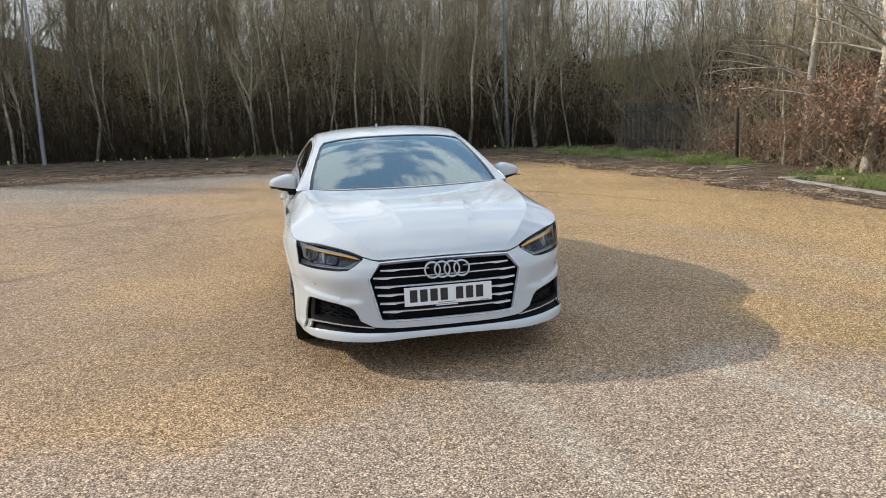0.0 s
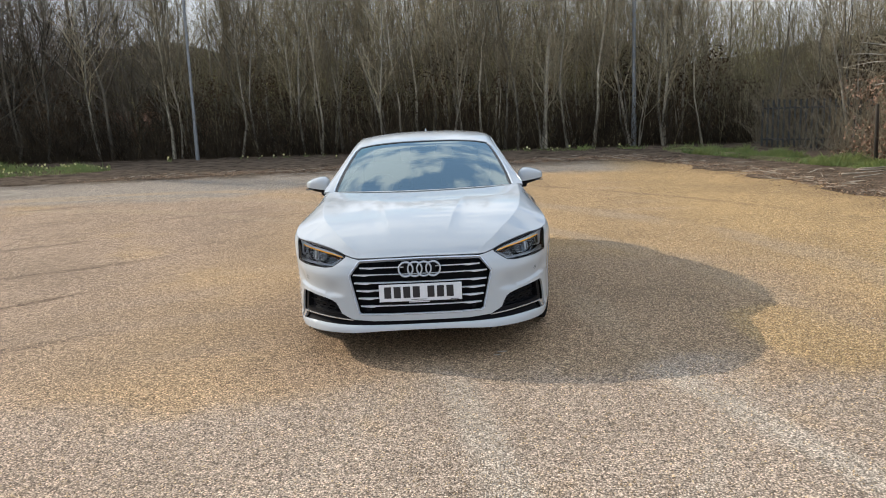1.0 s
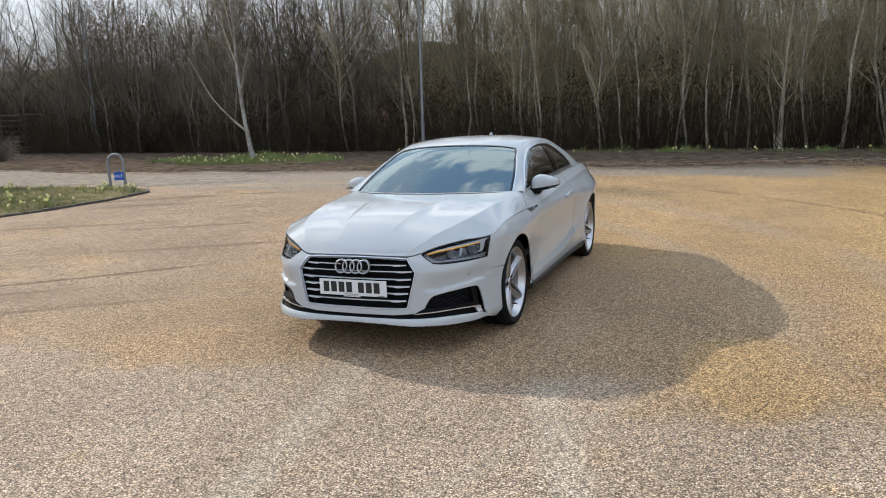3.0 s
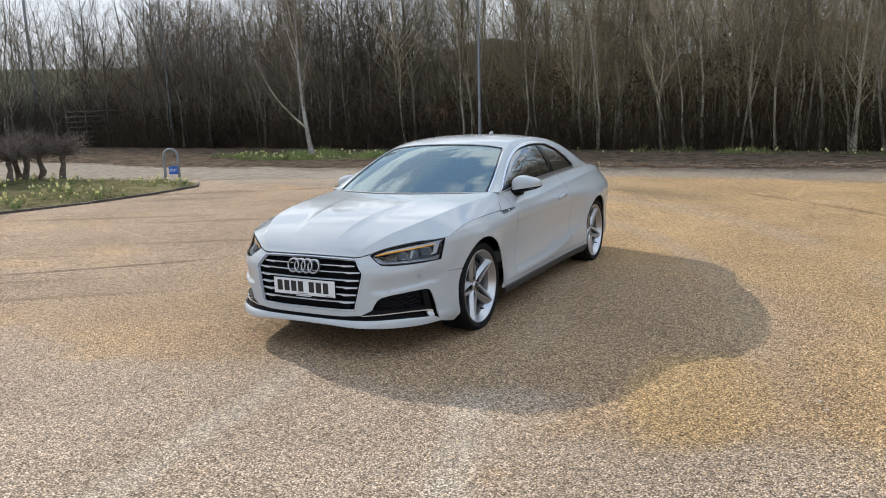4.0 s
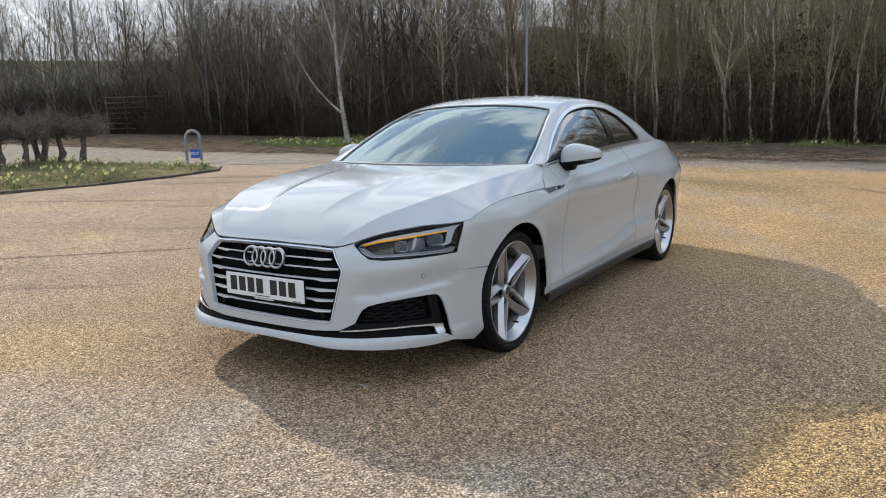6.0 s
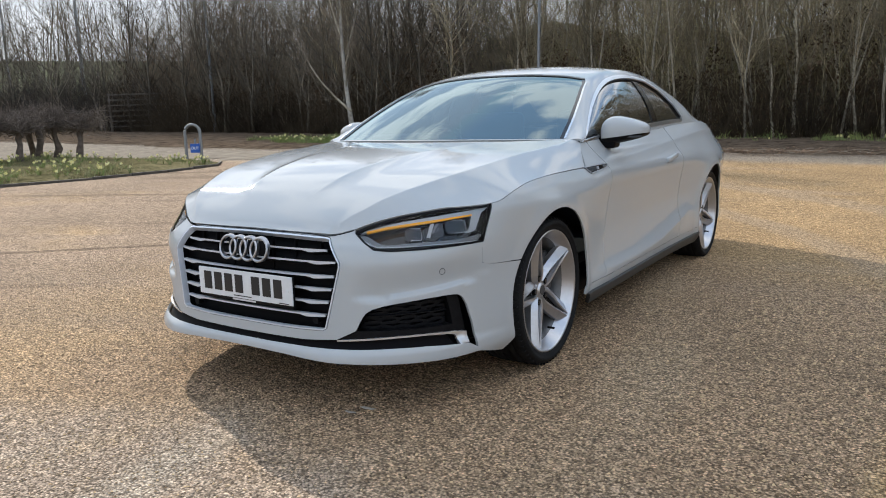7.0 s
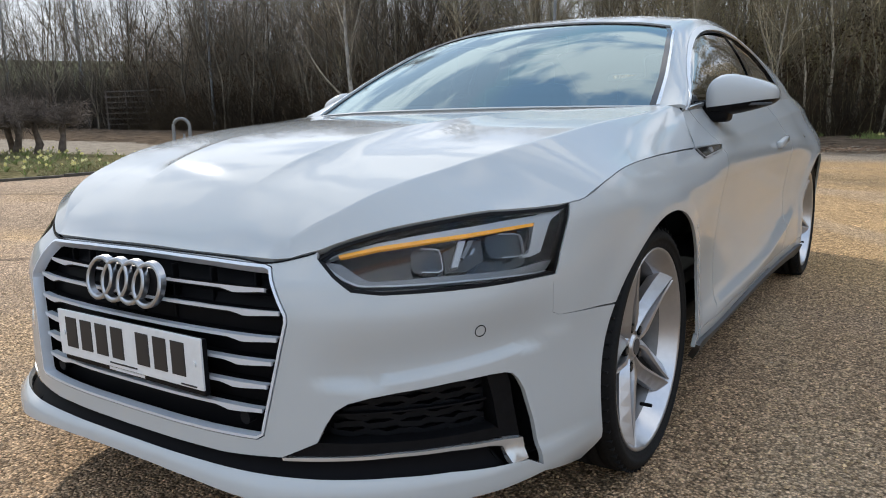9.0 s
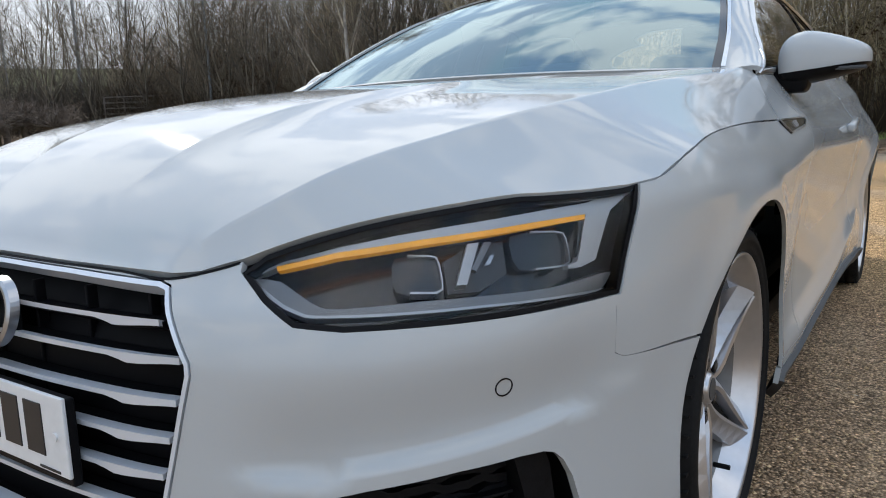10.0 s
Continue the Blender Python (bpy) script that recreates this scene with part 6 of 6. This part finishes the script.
for x, y, r, ln_ in ((-7.57, 18.5, .047, .9), (6.26, 19.45, .065, 0), (-23.3, 19.6, .058, -.6), (-36.5, 22.0, .10, 0), (-46, 23, .08, 0)):
    post(x, y, 9.0, r, ln_)


# hooped steel barrier with its sign
def hoop():
    ob = empty("hoop_barrier", "galvanised steel hoop barrier carrying a small blue sign", "barrier", m=pose(-10.83, 8.42, float(ground_z(-10.83, 8.42)) - .02, 0, 0, 28))
    arc = [(.165 * math.cos(a), 0, .62 + .165 * math.sin(a)) for a in np.linspace(math.pi, 0, 13)]
    pts = [(-.165, 0, -.15), (-.165, 0, .3)] + arc + [(.165, 0, .3), (.165, 0, -.15)]
    Heap().tube(pts, [.032] * len(pts), 10).make("hoop", STEEL, ob)
    bm = bmesh.new()
    box(bm, (.052, -.045, .29), (.205, .02, .19), .006)
    sign = part("sign_plate", bm, BLUE, ob, "blue plate lettered OUT in white")
    cu = bpy.data.curves.new("lettering", "FONT")
    cu.body, cu.size, cu.extrude, cu.align_x, cu.align_y = "OUT", .086, .002, "CENTER", "CENTER"
    tmp = new("lettering", cu)
    me = bpy.data.meshes.new_from_object(tmp.evaluated_get(bpy.context.evaluated_depsgraph_get()))
    bpy.data.objects.remove(tmp)
    me.materials.clear()
    me.materials.append(WHITE)
    txt = new("lettering", me)
    txt.parent = sign
    txt.matrix_basis = pose(.052, -.058, .29, 90, 0, 0)
    bm = bmesh.new()
    disc(bm, (.052, -.02, .43), .022, .12, "Z", 10)
    part("sign_bracket", bm, STEEL, ob)
    return ob


hoop()


# pleached hedge on the island: short trunks under a clipped tangle
def hedge_plant(seed):
    g = np.random.default_rng(seed)
    ob = empty("hedge_tree", "short clipped hedge tree with a dark knotted trunk", "hedge", "clipped hedge on the island")
    st, cr = Heap(), Heap()
    t = np.linspace(0, 1, 6)
    wob = np.cumsum(g.normal(0, .03, (6, 2)), axis=0)
    st.tube(np.c_[wob, t * .76 - .05], .066 * (1.25 - .45 * t + .16 * np.sin(t * 11 + seed)), 8)
    top_ = np.array([wob[-1, 0], wob[-1, 1], .68])
    n = 80
    e = np.c_[g.uniform(-.50, .50, n), g.uniform(-.30, .30, n), g.uniform(.70, 1.02, n) + g.normal(0, .05, n)]
    P = np.stack([np.tile(top_, (n, 1)), top_ * .5 + e * .5 + g.normal(0, .05, (n, 3)), e], 1)
    cr.many(P, np.tile([.022, .013, .006], (n, 1)), 4)
    for _ in range(6):
        b = e + g.normal(0, .09, (n, 3))
        d = g.normal(0, .14, (n, 3))
        q = b + d
        q[:, 2] += .06
        cr.many(np.stack([b, q], 1), np.tile([.006, .002], (n, 1)), 3)
    st.make("trunk", HEDGE, ob)
    cr.make("crown", HEDGE, ob)
    return ob


HP = [hedge_plant(500 + i) for i in range(3)]
for n, (x, y) in enumerate(((-13.85, 5.75), (-13.8, 6.35), (-14.35, 7.0), (-14.4, 7.45), (-14.05, 7.85), (-13.9, 5.0), (-13.9, 4.2), (-13.95, 3.4), (-15.0, 7.3), (-15.2, 6.4), (-15.2, 5.4))):
    stand(HP[n] if n < 3 else copy_thing(HP[n % 3], Matrix.Identity(4)), x, y, 1.4 + rng.normal(0, .3), float(rng.uniform(.92, 1.08)), 0.0)


# edging board of the island and the concrete kerb
def kerb_run(name, pts, width, height, mat, label, piece, sink=.06):
    """Kerb pieces laid end to end along a line."""
    p = dense(pts, piece, closed=False)
    ob = tagged(new(name), label, "kerb", kind="structure")
    for a, b in zip(p, p[1:]):
        d = b - a
        ln = float(np.hypot(*d))
        mid = (a + b) / 2
        bm = bmesh.new()
        box(bm, (0, 0, height / 2 - sink / 2), (ln - .008, width, height + sink), .012)
        o = part("kerb_stone", bm, mat, ob)
        o.matrix_basis = pose(mid[0], mid[1], float(ground_z(*mid)) + float(rng.normal(0, .004)), 0, 0, math.degrees(math.atan2(d[1], d[0])))
    return ob


kerb_run("kerb_island", [(-9.9, .2), (-9.5, 3.1), (-9.12, 5.0), (-9.07, 6.4), (-9.27, 7.7), (-9.9, 8.33)], .05, .045, EDGING, "low weathered timber edging round the island", 1.2)
kerb_run("kerb_east", [(8.02, 7.7), (7.93, 6.4), (7.86, 5.2), (7.75, 3.6)], .13, .085, CONCRETE, "pale concrete kerb stones beside the litter", .92)


# palisade fence in the scrub and a timber fence by the road
def fence(name, x0, y0, x1, y1, height, pitch, mat, label, rails=True):
    ob = empty(name, label, "fence")
    n = int(math.hypot(x1 - x0, y1 - y0) / pitch)
    turn = math.degrees(math.atan2(y1 - y0, x1 - x0))
    bm = bmesh.new()
    box(bm, (0, 0, height / 2), (.06, .012, height), .002)
    me = bpy.data.meshes.new("pale")
    bm.to_mesh(me), bm.free()
    me.materials.append(mat)
    for i in range(n + 1):
        x, y = x0 + (x1 - x0) * i / n, y0 + (y1 - y0) * i / n
        o = new("pale", me)
        o.parent = ob
        o.matrix_basis = pose(x, y, float(ground_z(x, y)) - .03, 0, 0, turn)
    for h in (height * .2, height * .82):
        bm = bmesh.new()
        box(bm, (0, 0, 0), (math.hypot(x1 - x0, y1 - y0), .03, .05), .004)
        o = part("rail", bm, mat, ob)
        xm, ym = (x0 + x1) / 2, (y0 + y1) / 2
        o.matrix_basis = pose(xm, ym, float(ground_z(xm, ym)) + h, 0, 0, turn)
    return ob


fence("palisade_fence", 9.6, 17.6, 11.6, 15.4, 1.45, .15, material("fence_steel", (0.05, 0.05, 0.048), .6, metal=.4, grain=.2, scale=20), "dark steel palisade fence half hidden in scrub")


def rail_fence():
    ob = empty("timber_fence", "weathered slatted timber fence at the wood's edge", "fence", m=pose(-28.2, 19.4, float(ground_z(-28.2, 19.4)), 0, 0, 25))
    for i in range(7):
        bm = bmesh.new()
        box(bm, (0, 0, .30 + .24 * i), (3.0, .03, .06), .006)
        part("board", bm, OLD_TIMBER, ob)
    for x in (-1.5, -.5, .5, 1.5):
        bm = bmesh.new()
        box(bm, (x * .95, .05, .8), (.08, .08, 2.0), .008)
        part("post", bm, OLD_TIMBER, ob)
    return ob


rail_fence()


# leaves, bits and sticks strewn along the edge of the litter
def strewn():
    line = dense([(-8.1, 12.7), (-5.2, 13.4), (1.8, 14.5), (4.6, 15.0), (5.8, 13.0), (6.35, 10.1), (6.75, 7.5), (6.95, 5.8), (7.1, 4.2)], .1, closed=False)
    n = 26000
    p = line[rng.integers(0, len(line), n)] + rng.normal(0, .25, (n, 2))
    p += np.abs(rng.normal(0, .9, n))[:, None] * np.where(rng.random(n) < .86, 1, -.7)[:, None] * np.array([.75, .66])
    k = len(p)
    a, s_ = rng.random(k) * 6.283, rng.uniform(.008, .026, (k, 1, 1))
    u = np.stack([np.cos(a), np.sin(a), rng.normal(0, .25, k)], 1)[:, None]
    w = np.stack([-np.sin(a), np.cos(a), rng.normal(0, .35, k)], 1)[:, None]
    c = np.c_[p, ground_z(*p.T) + .03 + rng.uniform(0, .03, k)][:, None]
    V = np.concatenate([c - u * s_, c + w * s_ * .5, c + u * s_, c - w * s_ * .5], 1).reshape(-1, 3)
    tagged(mesh_object("leaf_scatter", V, (np.arange(k)[:, None] * 4 + np.arange(4)).tolist(), LITTER_BITS, smooth=False), "brown leaves and bark strewn along the gravel's edge", "leaf litter", kind="stuff")
    hp = Heap()
    n = 420
    q = line[rng.integers(0, len(line), n)] + np.abs(rng.normal(.1, .7, n))[:, None] * np.array([.75, .66]) + rng.normal(0, .2, (n, 2))
    a, ln = rng.random(n) * 6.283, rng.uniform(.08, .45, n)
    d = np.stack([np.cos(a), np.sin(a), rng.normal(.03, .06, n)], 1) * ln[:, None]
    b = np.c_[q, ground_z(*q.T) + .04]
    hp.many(np.stack([b, b + d * .5 + rng.normal(0, .012, (n, 3)), b + d], 1), np.tile([.007, .006, .003], (n, 1)), 4)
    tagged(hp.make("twig_scatter", STICK), "pale dead twigs lying on the leaf litter", "twigs", kind="stuff")


strewn()
for n, (x, y, ln, turn) in enumerate(((8.3, 9.4, 1.5, 12), (8.0, 8.9, 1.1, 25), (8.6, 9.8, .9, -8), (8.9, 7.4, 2.2, -20), (7.4, 9.9, .5, 40), (9.0, 10.2, 1.3, 5))):
    hp = Heap()
    w = np.linspace(-.5, .5, 6)
    a = math.radians(turn)
    px = np.c_[x + w * ln * math.cos(a), y + w * ln * math.sin(a)]
    hp.tube(np.c_[px + rng.normal(0, .015, px.shape), ground_z(*px.T) + .10 + .03 * w], .020 - .012 * (w + .5), 6, True)
    tagged(hp.make("fallen_branch", STICK), "pale broken branch lying on the litter", "branch", "fallen branches")
for x, y in ((10.6, 12.6), (9.55, 11.6)):
    hp = Heap().tube([(0, 0, -.2), (0, 0, 1.3), (0, 0, 1.32)], (.04, .04, .03), 8, True)
    ob = tagged(hp.make("fence_post", DARK_HEDGE), "short dark weathered fence post in the scrub", "post", "old fence posts")
    ob.matrix_basis = pose(x, y, float(ground_z(x, y)), 2, -3, 0)


# loose chips lying on the gravel
def chips(n, x, y, size, label):
    r = rng.uniform(*size, n)
    base = np.array([(1, 0, 0), (0, 1, 0), (-1, 0, 0), (0, -1, 0), (0, 0, .8), (0, 0, -.6)])
    jit = 1 + rng.uniform(-.35, .35, (n, 6, 1))
    a = rng.random(n) * 6.28
    rot = np.stack([np.stack([np.cos(a), -np.sin(a), 0 * a], 1), np.stack([np.sin(a), np.cos(a), 0 * a], 1), np.stack([0 * a, 0 * a, 1 + 0 * a], 1)], 1)
    V = np.einsum("nij,nkj->nki", rot, base[None] * jit * r[:, None, None]) + np.stack([x, y, ground_z(x, y) + r * .35], 1)[:, None]
    f = np.array([(0, 1, 4), (1, 2, 4), (2, 3, 4), (3, 0, 4), (1, 0, 5), (2, 1, 5), (3, 2, 5), (0, 3, 5)])
    F = (np.arange(n)[:, None, None] * 6 + f[None]).reshape(-1, 3)
    ob = mesh_object("loose_gravel", V.reshape(-1, 3), F.tolist(), CHIP, smooth=False)
    return tagged(ob, label, "gravel", kind="stuff")


CHIP = material("stone_chip", (0.30, 0.22, 0.14), .8)
cn, ck = CHIP.node_tree.nodes, CHIP.node_tree.links
geo, crp = cn.new("ShaderNodeNewGeometry"), cn.new("ShaderNodeValToRGB")
crp.color_ramp.elements[0].color, crp.color_ramp.elements[1].color = (0.17, 0.105, 0.055, 1), (0.78, 0.56, 0.32, 1)
ck.new(geo.outputs["Random Per Island"], crp.inputs[0])
ck.new(crp.outputs[0], cn["Principled BSDF"].inputs["Base Color"])
chips(40000, rng.uniform(-3.5, 5.5, 40000), rng.uniform(-3.4, 3.2, 40000), (.0025, .0055), "loose tan stone chips scattered over the car park")
chips(20000, 3.9 + rng.normal(0, 1.3, 20000), 1.6 + rng.normal(0, 1.7, 20000), (.004, .008), "coarser loose golden chips thrown aside by turning wheels")


# pale scuffs and flecks of paint on the gravel
def fleck(x, y, r, seed):
    g = np.random.default_rng(seed)
    k = 9
    ring = [(x + r * g.uniform(.5, 1.3) * math.cos(a), y + r * .5 * g.uniform(.5, 1.3) * math.sin(a)) for a in np.linspace(0, 6.283, k + 1)[:-1]]
    v = [(a, b, float(ground_z(a, b)) + .005) for a, b in ring] + [(x, y, float(ground_z(x, y)) + .007)]
    return tagged(mesh_object("paint_fleck", v, [(i, (i + 1) % k, k) for i in range(k)], WORN_WHITE, smooth=False), "worn pale paint fleck on the gravel", "paint mark", "paint flecks")


WORN_WHITE = material("worn_white", (0.42, 0.37, 0.31), .8, grain=.3, scale=90)
for n, (x, y, r) in enumerate(((.51, .06, .035), (.47, .0, .022), (3.14, .30, .02), (3.12, .42, .015), (3.17, .18, .018), (3.10, .55, .012), (3.2, .05, .012), (1.02, 1.9, .01))):
    fleck(x, y, r, 700 + n)
